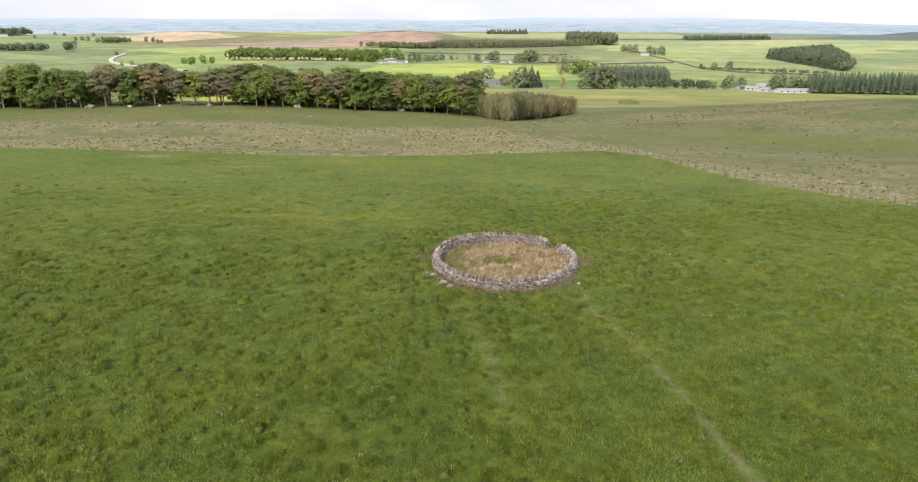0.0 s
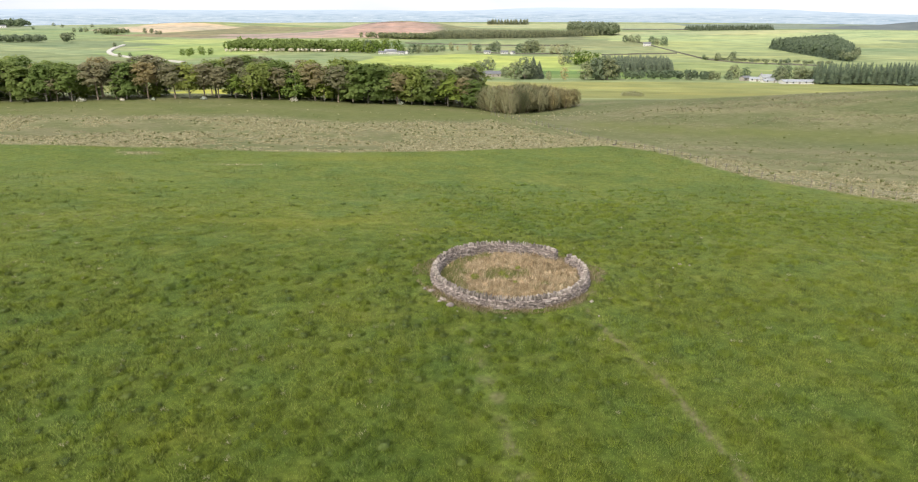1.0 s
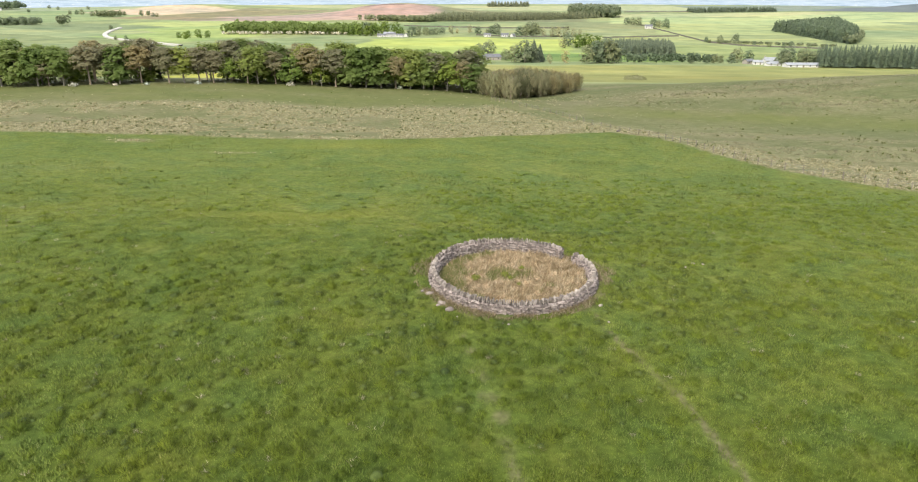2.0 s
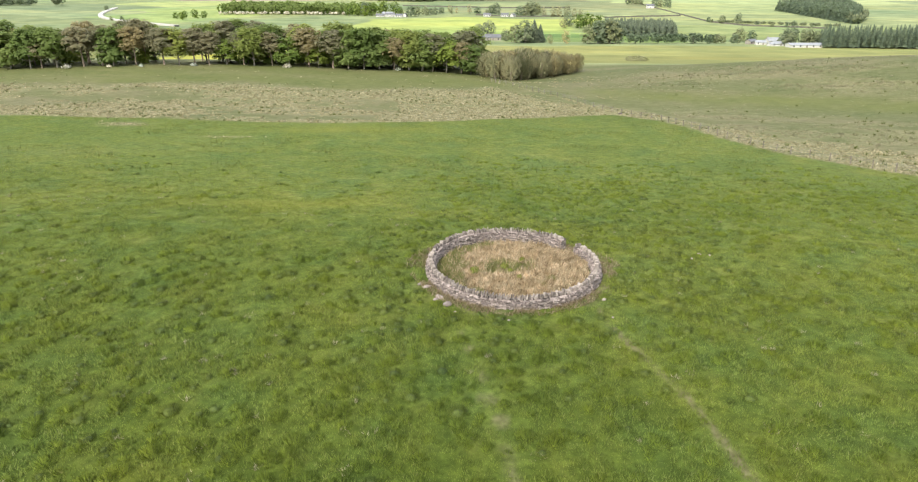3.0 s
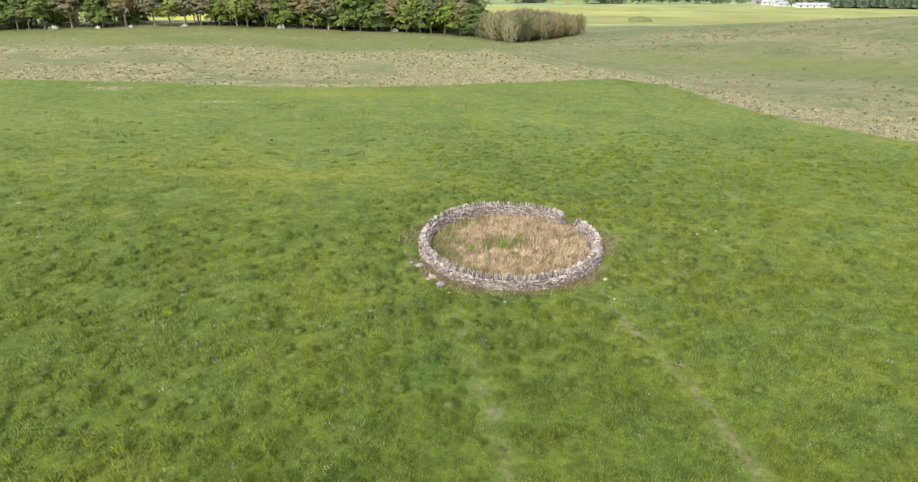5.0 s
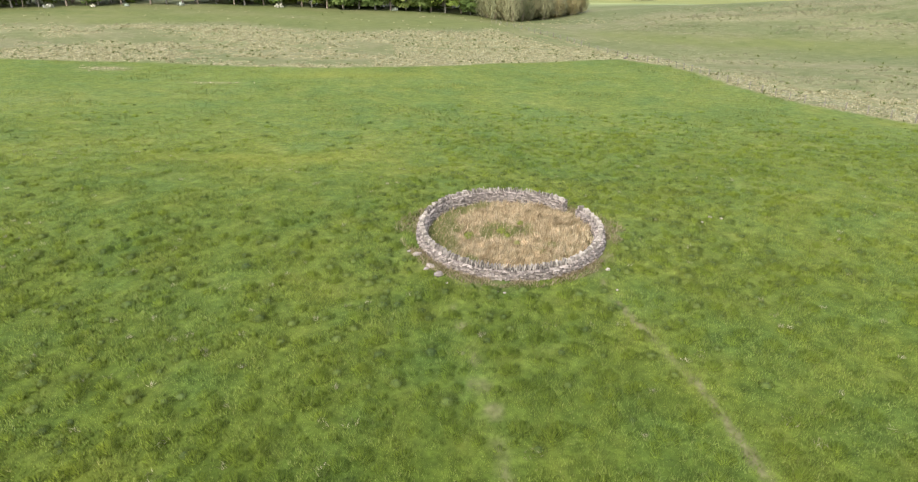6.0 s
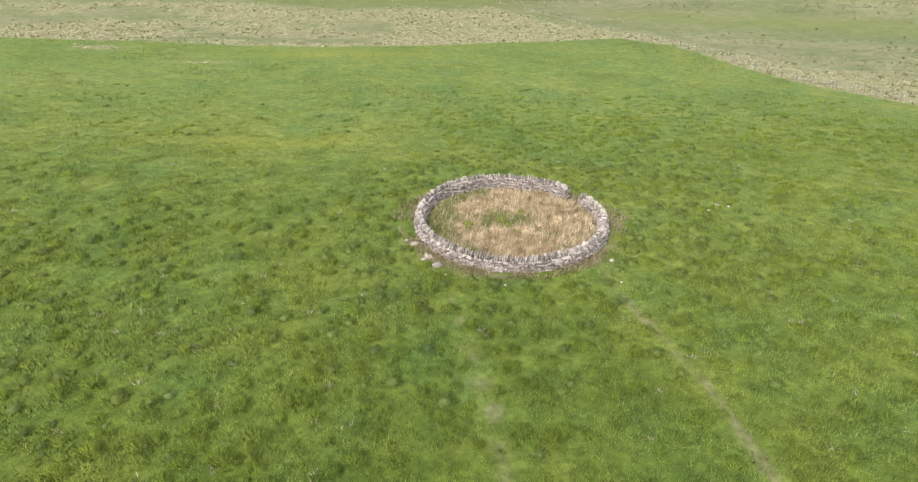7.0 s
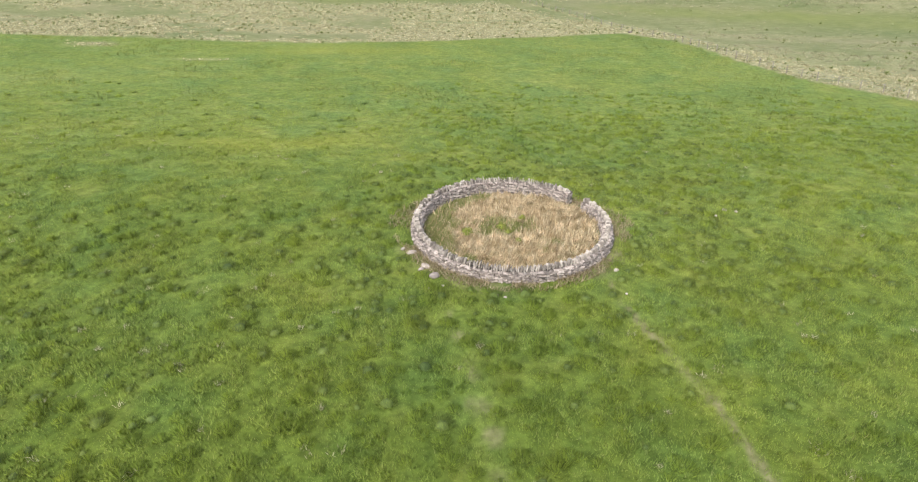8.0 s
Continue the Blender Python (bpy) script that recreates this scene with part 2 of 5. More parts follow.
# Fields of the valley: centre, half sizes, turn in degrees, soft edge, colour with haze and sunlight mixed in
FIELDS = [
    ((0, 300), (420, 75), 0, 0.12, (0.195, 0.205, 0.070)),
    ((130, 395), (190, 62), 4, 0.12, (0.235, 0.245, 0.085)),
    ((-118, 300), (45, 100), 0, 0.10, (0.330, 0.330, 0.060)),
    ((-20, 735), (170, 115), 3, 0.06, (0.300, 0.360, 0.105)),
    ((60, 570), (75, 55), 0, 0.06, (0.140, 0.205, 0.062)),
    ((-470, 1050), (150, 260), -20, 0.08, (0.235, 0.305, 0.110)),
    ((-640, 1250), (120, 120), -28, 0.15, (0.290, 0.345, 0.135)),
    ((-700, 830), (210, 70), -30, 0.06, (0.180, 0.220, 0.105)),
    ((-800, 1020), (260, 70), -30, 0.05, (0.245, 0.285, 0.140)),
    ((-930, 1200), (320, 90), -30, 0.05, (0.170, 0.215, 0.110)),
    ((-1150, 1600), (320, 260), -25, 0.05, (0.205, 0.265, 0.125)),
    ((70, 1050), (170, 110), 5, 0.05, (0.215, 0.250, 0.125)),
    ((140, 1230), (120, 120), 8, 0.05, (0.195, 0.220, 0.110)),
    ((350, 1120), (130, 160), -8, 0.05, (0.260, 0.310, 0.140)),
    ((420, 1420), (230, 150), -8, 0.06, (0.310, 0.365, 0.170)),
    ((250, 830), (120, 60), -6, 0.05, (0.265, 0.300, 0.130)),
    ((230, 690), (170, 60), -6, 0.05, (0.230, 0.275, 0.110)),
    ((300, 585), (160, 50), 0, 0.06, (0.155, 0.205, 0.085)),
    ((640, 1000), (190, 120), 0, 0.06, (0.215, 0.265, 0.130)),
    ((640, 890), (190, 40), 4, 0.10, (0.285, 0.320, 0.150)),
    ((800, 1500), (260, 230), 0, 0.05, (0.310, 0.365, 0.180)),
    ((480, 1690), (260, 90), 4, 0.05, (0.340, 0.360, 0.190)),
    ((820, 1330), (120, 60), 2, 0.10, (0.190, 0.240, 0.130)),
    ((900, 2250), (600, 260), 0, 0.10, (0.180, 0.220, 0.175)),
    ((120, 2250), (420, 230), 0, 0.05, (0.300, 0.330, 0.185)),
    ((-90, 1480), (230, 130), 0, 0.12, (0.170, 0.185, 0.100)),
    ((-160, 1750), (210, 150), -4, 0.12, (0.200, 0.205, 0.110)),
    ((-600, 1780), (260, 170), 6, 0.15, (0.220, 0.222, 0.115)),
    ((-450, 1480), (270, 112), 4, 0.18, (0.335, 0.255, 0.210)),
    ((-320, 1570), (105, 120), -20, 0.20, (0.330, 0.235, 0.195)),
    ((-335, 1660), (48, 22), 8, 0.30, (0.130, 0.100, 0.085)),
    ((-580, 1900), (230, 90), 4, 0.12, (0.215, 0.200, 0.115)),
    ((-1010, 1840), (165, 150), -28, 0.18, (0.480, 0.380, 0.270)),
    ((-1230, 2220), (190, 130), -28, 0.18, (0.440, 0.375, 0.260)),
    ((-770, 1700), (105, 170), -24, 0.18, (0.195, 0.185, 0.105)),
    ((-800, 1480), (160, 60), -24, 0.15, (0.215, 0.185, 0.115)),
    ((-560, 2350), (480, 180), 0, 0.10, (0.330, 0.345, 0.190)),
    ((-1500, 2200), (380, 300), 0, 0.10, (0.240, 0.285, 0.170)),
]


def ground_material():
    m, t, b = nodes_of("hill_grass")
    pos = place_of(t)
    sward, fine, mid = sward_colour(t, pos)
    tan_n = noise_of(t, 2.1, 5, pos, 0.65)
    straw = ramp(t, tan_n, [(0.3, (0.095, 0.115, 0.038)), (0.5, (0.215, 0.205, 0.100)), (0.72, (0.45, 0.40, 0.265))])
    ms = t.nodes.new("ShaderNodeMapping")
    ms.inputs["Scale"].default_value = (0.45, 1.0, 1.0)
    t.links.new(pos, ms.inputs["Vector"])
    moor = ramp(t, noise_of(t, 0.075, 7, ms.outputs["Vector"], 0.72), [(0.34, (0.070, 0.100, 0.030)), (0.44, (0.110, 0.126, 0.046)), (0.52, (0.140, 0.142, 0.062)), (0.60, (0.215, 0.184, 0.108)), (0.66, (0.135, 0.130, 0.064)), (0.74, (0.180, 0.150, 0.090))])
    moor = mix_of(t, 0.5, moor, ramp(t, noise_of(t, 1.1, 6, ms.outputs["Vector"], 0.8), [(0.3, (0.048, 0.072, 0.026)), (0.5, (0.128, 0.142, 0.062)), (0.7, (0.300, 0.280, 0.165))]))
    soil = ramp(t, fine, [(0.3, (0.125, 0.115, 0.055)), (0.7, (0.225, 0.190, 0.115))])
    litter = ramp(t, fine, [(0.3, (0.150, 0.165, 0.075)), (0.7, (0.270, 0.270, 0.135))])
    # far fields, their colours paled for haze and brightened as in sun
    sep = t.nodes.new("ShaderNodeSeparateXYZ")
    wn = t.nodes.new("ShaderNodeTexNoise")
    wn.inputs["Scale"].default_value, wn.inputs["Detail"].default_value = 0.012, 3
    t.links.new(pos, wn.inputs["Vector"])
    t.links.new(pos, sep.inputs["Vector"])
    wsep = t.nodes.new("ShaderNodeSeparateXYZ")
    t.links.new(wn.outputs["Color"], wsep.inputs["Vector"])
    X = calc(t, "ADD", sep.outputs["X"], calc(t, "MULTIPLY_ADD", wsep.outputs["X"], 60.0, -30.0))
    Y = calc(t, "ADD", sep.outputs["Y"], calc(t, "MULTIPLY_ADD", wsep.outputs["Y"], 60.0, -30.0))
    far = ramp(t, noise_of(t, 0.006, 3, pos), [(0.35, (0.180, 0.225, 0.105)), (0.65, (0.260, 0.300, 0.140))])
    for (cx, cy), (hx, hy), turn, soft, col in FIELDS:
        c, s = math.cos(radians(turn)), math.sin(radians(turn))
        dx, dy = calc(t, "SUBTRACT", X, cx), calc(t, "SUBTRACT", Y, cy)
        u = calc(t, "ABSOLUTE", calc(t, "ADD", calc(t, "MULTIPLY", dx, c / hx), calc(t, "MULTIPLY", dy, s / hx)))
        v = calc(t, "ABSOLUTE", calc(t, "ADD", calc(t, "MULTIPLY", dx, -s / hy), calc(t, "MULTIPLY", dy, c / hy)))
        k = t.nodes.new("ShaderNodeMapRange")
        k.interpolation_type = "SMOOTHSTEP"
        k.inputs["From Min"].default_value, k.inputs["From Max"].default_value = 1.0 + soft / 2, 1.0 - soft / 2
        t.links.new(calc(t, "MAXIMUM", u, v), k.inputs["Value"])
        far = mix_of(t, k.outputs["Result"], far, col)
    blot = ramp(t, noise_of(t, 0.03, 5, pos, 0.65), [(0.3, (0.78, 0.81, 0.80)), (0.7, (1.42, 1.36, 1.36))])
    far = mix_of(t, 1.0, far, blot, "MULTIPLY")
    far = mix_of(t, 1.0, far, ramp(t, noise_of(t, 0.009, 6, ms.outputs["Vector"], 0.7), [(0.34, (0.72, 0.84, 0.86)), (0.5, (1.0, 1.0, 1.0)), (0.66, (1.24, 1.14, 1.02))]), "MULTIPLY")
    col = sward
    masks = {}
    for key in ("moor", "straw", "worn", "litter", "far", "pale", "yellow", "lush"):
        a = t.nodes.new("ShaderNodeAttribute")
        a.attribute_name = key
        masks[key] = a.outputs["Fac"]
    # pale: sward lightened with distance for haze and sheen, and beside paths
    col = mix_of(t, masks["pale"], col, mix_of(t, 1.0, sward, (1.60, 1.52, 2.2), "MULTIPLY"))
    col = mix_of(t, masks["yellow"], col, ramp(t, fine, [(0.3, (0.125, 0.145, 0.020)), (0.7, (0.235, 0.235, 0.045))]))
    col = mix_of(t, masks["moor"], col, moor)
    col = mix_of(t, masks["lush"], col, ramp(t, mid, [(0.3, (0.096, 0.122, 0.029)), (0.7, (0.155, 0.168, 0.048))]))
    col = mix_of(t, masks["straw"], col, straw)
    col = mix_of(t, masks["worn"], col, soil)
    col = mix_of(t, masks["litter"], col, litter)
    col = mix_of(t, masks["far"], col, far)
    t.links.new(col, b.inputs["Base Color"])
    b.inputs["Roughness"].default_value = 0.92
    b.inputs["Specular IOR Level"].default_value = 0.12
    bump_of(t, b, calc(t, "ADD", calc(t, "MULTIPLY", mid, 0.6), fine), 0.7, 0.12)
    return m


def stone_material(name, lo, hi, lichen):
    m, t, b = nodes_of(name)
    info = t.nodes.new("ShaderNodeObjectInfo")
    geo = t.nodes.new("ShaderNodeNewGeometry")
    pos = geo.outputs["Position"]
    r = calc(t, "FRACT", calc(t, "ADD", info.outputs["Random"], geo.outputs["Random Per Island"]))
    c = ramp(t, r, [(0.0, lo), (0.55, tuple((p + q) / 2 for p, q in zip(lo, hi))), (1.0, hi)])
    g = ramp(t, noise_of(t, 9, 5, pos), [(0.28, (0.62, 0.6, 0.6)), (0.72, (1.25, 1.25, 1.25))])
    c = mix_of(t, 1.0, c, g, "MULTIPLY")
    k = t.nodes.new("ShaderNodeMapRange")
    k.inputs["From Min"].default_value, k.inputs["From Max"].default_value = 0.56, 0.68
    t.links.new(noise_of(t, 5, 4, pos), k.inputs["Value"])
    c = mix_of(t, calc(t, "MULTIPLY", k.outputs["Result"], 0.4), c, lichen)
    t.links.new(c, b.inputs["Base Color"])
    b.inputs["Roughness"].default_value = 0.9
    bump_of(t, b, noise_of(t, 22, 4, pos), 0.5, 0.02)
    return m


def plain_material(name, a, bcol, scale, rough=0.8, metal=0.0):
    m, t, b = nodes_of(name)
    c = ramp(t, noise_of(t, scale, 5, place_of(t)), [(0.3, a), (0.7, bcol)])
    t.links.new(c, b.inputs["Base Color"])
    b.inputs["Roughness"].default_value, b.inputs["Metallic"].default_value = rough, metal
    return m


def leaf_material(name, stops, through=0.3):
    m, t, b = nodes_of(name)
    geo = t.nodes.new("ShaderNodeNewGeometry")
    info = t.nodes.new("ShaderNodeObjectInfo")
    c = ramp(t, geo.outputs["Random Per Island"], stops)
    o = ramp(t, info.outputs["Random"], [(0.0, (0.72, 0.80, 0.75)), (0.5, (1.0, 1.0, 1.0)), (1.0, (1.28, 1.15, 1.0))])
    c = mix_of(t, 1.0, c, o, "MULTIPLY")
    t.links.new(c, b.inputs["Base Color"])
    b.inputs["Roughness"].default_value = 0.7
    b.inputs["Specular IOR Level"].default_value = 0.25
    thin(m, t, b, c, through)
    return m


M_GROUND = ground_material()
M_BLADE = blade_material("grass_blade", [(0.0, (0.150, 0.204, 0.036)), (0.45, (0.184, 0.242, 0.045)), (0.9, (0.216, 0.268, 0.058)), (1.0, (0.27, 0.29, 0.10))],
                         0.25, (0.05, (0.78, 0.82, 0.78), (1.18, 1.12, 1.1)), 1.15)
M_RUSH = blade_material("rush_blade", [(0.0, (0.150, 0.212, 0.026)), (0.6, (0.192, 0.262, 0.034)), (1.0, (0.240, 0.305, 0.048))],
                        0.25, (0.06, (0.78, 0.82, 0.78), (1.2, 1.12, 1.1)), 1.3)
M_TUSSOCK = blade_material("tussock_blade", [(0.0, (0.118, 0.162, 0.030)), (0.6, (0.158, 0.206, 0.038)), (1.0, (0.208, 0.254, 0.054))],
                           0.25, (0.06, (0.82, 0.86, 0.82), (1.15, 1.1, 1.1)), 1.3)
# Dark green that stands for the shade inside the tussocks
M_TUFTSHADE = blade_material("rush_shade", [(0.0, (0.056, 0.080, 0.018)), (0.6, (0.084, 0.116, 0.025)), (1.0, (0.120, 0.155, 0.038))],
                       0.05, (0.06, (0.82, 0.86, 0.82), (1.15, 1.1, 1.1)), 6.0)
M_FIELD = blade_material("field_blade", [(0.0, (0.124, 0.160, 0.038)), (0.5, (0.174, 0.212, 0.055)), (1.0, (0.252, 0.264, 0.092))],
                         0.4, (0.05, (0.72, 0.78, 0.76), (1.2, 1.12, 1.1)), 0.6)
M_STRAW = blade_material("dry_grass_blade", [(0.0, (0.300, 0.210, 0.120)), (0.35, (0.500, 0.385, 0.235)), (0.7, (0.640, 0.520, 0.345)), (1.0, (0.780, 0.690, 0.520))],
                         0.2, (1.3, (0.64, 0.58, 0.48), (1.28, 1.27, 1.25)), 2.6)
M_MOORTUFT = blade_material("moor_tuft_blade", [(0.0, (0.320, 0.290, 0.150)), (0.5, (0.520, 0.460, 0.290)), (1.0, (0.740, 0.680, 0.490))], 0.2, (0.9, (0.52, 0.54, 0.40), (1.25, 1.22, 1.20)))
M_WITHER = blade_material("withered_blade", [(0.0, (0.200, 0.190, 0.105)), (0.5, (0.320, 0.300, 0.185)), (1.0, (0.520, 0.490, 0.340))], 0.3, (0.7, (0.60, 0.62, 0.55), (1.25, 1.22, 1.2)))
M_FOLDGREEN = blade_material("olive_blade", [(0.0, (0.170, 0.195, 0.055)), (0.5, (0.240, 0.260, 0.080)), (1.0, (0.350, 0.345, 0.140))], 0.4)
M_FOOT = blade_material("rank_blade", [(0.0, (0.190, 0.150, 0.085)), (0.5, (0.300, 0.240, 0.145)), (1.0, (0.440, 0.365, 0.240))], 0.3)
M_DARKRUSH = blade_material("dark_rush_blade", [(0.0, (0.120, 0.150, 0.045)), (1.0, (0.190, 0.215, 0.075))], 0.3)
M_FRESH = blade_material("fresh_weed_leaf", [(0.0, (0.170, 0.215, 0.040)), (1.0, (0.360, 0.375, 0.085))], 0.35)
M_STONE = stone_material("field_stone", (0.130, 0.108, 0.095), (0.50, 0.425, 0.378), (0.52, 0.49, 0.43))
M_COPE = stone_material("cope_stone", (0.150, 0.128, 0.110), (0.53, 0.47, 0.41), (0.60, 0.56, 0.48))
M_CORE = plain_material("wall_hearting", (0.045, 0.04, 0.036), (0.13, 0.11, 0.10), 6, 0.95)
M_BARK = plain_material("bark", (0.22, 0.195, 0.155), (0.42, 0.375, 0.31), 3, 0.9)
M_PINEBARK = plain_material("pine_bark", (0.23, 0.175, 0.135), (0.42, 0.335, 0.26), 3, 0.9)
# M_LEAF and M_PINE are lightened and dulled as by haze.
M_LEAF = leaf_material("broad_leaf", [(0.0, (0.215, 0.280, 0.080)), (0.5, (0.265, 0.335, 0.100)), (1.0, (0.325, 0.390, 0.128))], 0.6)
M_LIME = leaf_material("young_leaf", [(0.0, (0.135, 0.200, 0.040)), (0.5, (0.190, 0.270, 0.056)), (1.0, (0.260, 0.345, 0.080))], 0.5)
M_PINE = leaf_material("pine_needles", [(0.0, (0.255, 0.246, 0.142)), (0.5, (0.318, 0.300, 0.176)), (1.0, (0.390, 0.362, 0.218))], 0.6)
M_TWIG = leaf_material("bare_twigs", [(0.0, (0.330, 0.315, 0.165)), (0.5, (0.385, 0.368, 0.200)), (1.0, (0.440, 0.420, 0.240))], 0.4)
# Far spruces and field trees: base colours lightened and greyed for haze.
M_SPRUCE = leaf_material("hazed_needles", [(0.0, (0.165, 0.208, 0.146)), (0.5, (0.225, 0.272, 0.182)), (1.0, (0.300, 0.345, 0.220))], 0.5)
M_HAZEDLEAF = leaf_material("hazed_leaf", [(0.0, (0.170, 0.215, 0.130)), (0.5, (0.240, 0.290, 0.178)), (1.0, (0.325, 0.375, 0.230))], 0.55)
M_BLOSSOM = leaf_material("hawthorn_blossom", [(0.0, (0.20, 0.24, 0.12)), (0.45, (0.55, 0.54, 0.46)), (1.0, (0.78, 0.76, 0.70))], 0.2)
M_WHITEWALL = plain_material("limewashed_wall", (0.62, 0.60, 0.57), (0.78, 0.76, 0.73), 0.7)
M_DYKE = plain_material("mossy_dyke", (0.10, 0.10, 0.075), (0.20, 0.19, 0.15), 0.6, 0.95)
M_FARMWALL = plain_material("rubble_masonry", (0.30, 0.27, 0.23), (0.45, 0.41, 0.36), 1.2)
M_SLATE = plain_material("slate_roof", (0.12, 0.125, 0.135), (0.22, 0.225, 0.24), 0.8, 0.6)
M_TINROOF = plain_material("sheet_roof", (0.27, 0.29, 0.31), (0.40, 0.415, 0.43), 0.5, 0.5)
M_GLASS = plain_material("window_glass", (0.03, 0.035, 0.04), (0.06, 0.065, 0.07), 0.5, 0.1)
M_TIMBER = plain_material("weathered_timber", (0.17, 0.145, 0.115), (0.32, 0.28, 0.23), 8, 0.85)
M_WIRE = plain_material("fence_wire", (0.25, 0.25, 0.25), (0.40, 0.40, 0.40), 5, 0.45, 0.9)
M_ROADTOP = plain_material("pale_road", (0.46, 0.43, 0.38), (0.62, 0.60, 0.55), 0.4)


# ---- building helpers ----
def np_mesh(name, V, F, mat=None, smooth=False, normals=None):
    """A mesh from arrays of corners and of faces with equal numbers of corners."""
    V, F = np.asarray(V, np.float32), np.asarray(F, np.int32)
    me = bpy.data.meshes.new(name)
    n, k = F.shape
    me.vertices.add(len(V))
    me.vertices.foreach_set("co", V.ravel())
    me.loops.add(n * k)
    me.loops.foreach_set("vertex_index", F.ravel())
    me.polygons.add(n)
    me.polygons.foreach_set("loop_start", np.arange(0, n * k, k, dtype=np.int32))
    me.polygons.foreach_set("use_smooth", np.full(n, smooth or normals is not None, dtype=bool))
    me.update(calc_edges=True)
    if normals is not None:
        me.normals_split_custom_set_from_vertices(np.asarray(normals, np.float32))
    if mat:
        me.materials.append(mat)
    return me


def part(name, data, material, parent, label=""):
    """One mesh object under a thing or a part."""
    if isinstance(data, bmesh.types.BMesh):
        me = bpy.data.meshes.new(name)
        data.to_mesh(me)
        data.free()
    else:
        me = data
    if material and not me.materials:
        me.materials.append(material)
    ob = new(name, me)
    ob.parent = parent
    if label:
        tagged(ob, label)
    return ob


def thing(name, place, label, category, group="", kind=""):
    ob = new(name)
    ob.empty_display_size = 0.2
    ob.location = place
    return tagged(ob, label, category, group, kind)


def box(bm, cx, cy, cz, sx, sy, sz, turn=0.0):
    m = Matrix.Translation((cx, cy, cz)) @ Matrix.Rotation(turn, 4, "Z") @ Matrix.Diagonal((sx, sy, sz, 1))
    return bmesh.ops.create_cube(bm, size=1, matrix=m)["verts"]


def tube(P, R, sides=6):
    """Corners and quads of a tapered tube along the points P with radii R."""
    P = np.asarray(P, float)
    V, F = [], []
    for i, p in enumerate(P):
        d = P[min(i + 1, len(P) - 1)] - P[max(i - 1, 0)]
        d /= np.linalg.norm(d) + 1e-9
        a = np.cross(d, (0.3, 0.9, 0.1))
        a /= np.linalg.norm(a)
        b = np.cross(d, a)
        for k in range(sides):
            w = 2 * math.pi * k / sides
            V.append(p + R[i] * (math.cos(w) * a + math.sin(w) * b))
    for i in range(len(P) - 1):
        for k in range(sides):
            q = (k + 1) % sides
            F.append((i * sides + k, i * sides + q, (i + 1) * sides + q, (i + 1) * sides + k))
    return np.array(V), np.array(F)


def join_tubes(list_of):
    V, F, n = [], [], 0
    for v, f in list_of:
        V.append(v)
        F.append(f + n)
        n += len(v)
    return np.concatenate(V), np.concatenate(F)


def blades(rs, base, height, width, lean, azim=None):
    """One slim triangle for every base point."""
    n = len(base)
    az = rs.rand(n) * 2 * math.pi if azim is None else azim
    side = az + math.pi / 2 + rs.normal(0, 0.5, n)
    dx, dy = np.cos(side) * width / 2, np.sin(side) * width / 2
    V = np.zeros((n, 3, 3))
    V[:, 0], V[:, 1], V[:, 2] = base, base, base
    V[:, 0, 0] -= dx
    V[:, 0, 1] -= dy
    V[:, 1, 0] += dx
    V[:, 1, 1] += dy
    V[:, :2, 2] -= 0.03
    V[:, 2, 0] += np.cos(az) * lean * height
    V[:, 2, 1] += np.sin(az) * lean * height
    V[:, 2, 2] += height * np.sqrt(np.clip(1 - lean**2, 0.1, 1))
    back = np.cross(V[:, 1] - V[:, 0], V[:, 2] - V[:, 0]) @ np.array([-0.2, -1.0, 0.5]) < 0      # one winding for all: towards the lit side
    V[back, :2] = V[back, 1::-1]
    return V.reshape(-1, 3), np.arange(3 * n).reshape(-1, 3)


def soft(nx, ny, nz=1.0):
    """Shared normals for blades that make up one soft cushion."""
    n = np.stack([nx, ny, np.full(len(nx), nz)], 1)
    return np.repeat(n / np.linalg.norm(n, axis=1, keepdims=True), 3, axis=0)


def turf(x, y):
    """How high the sward stands, 0 to 1, in cushions about a metre across."""
    return 0.55 * vnoise(x, y, 1.0, 71) + 0.30 * vnoise(x, y, 0.5, 72) + 0.15 * vnoise(x, y, 2.6, 73)


def turf_slope(x, y):
    e, k = 0.1, 0.42
    return -k * (turf(x + e, y) - turf(x - e, y)) / (2 * e), -k * (turf(x, y + e) - turf(x, y - e)) / (2 * e)


def leaves(rs, centres, outward, size, flat=0.42):
    """One rhombus for every centre, facing more or less outward."""
    n = len(centres)
    nrm = outward + rs.normal(0, flat, (n, 3))
    nrm /= np.linalg.norm(nrm, axis=1, keepdims=True) + 1e-9
    a = np.cross(nrm, rs.normal(0, 1, (n, 3)))
    a /= np.linalg.norm(a, axis=1, keepdims=True) + 1e-9
    b = np.cross(nrm, a)
    s = (size * (0.6 + 0.8 * rs.rand(n)))[:, None]
    V = np.stack([centres - a * s, centres - b * s * 0.6, centres + a * s, centres + b * s * 0.6], 1).reshape(-1, 3)
    nr = outward + 0.5 * nrm + (0, 0, 0.5)
    nr /= np.linalg.norm(nr, axis=1, keepdims=True) + 1e-9
    return V, np.arange(4 * n).reshape(-1, 4), np.repeat(nr, 4, axis=0)


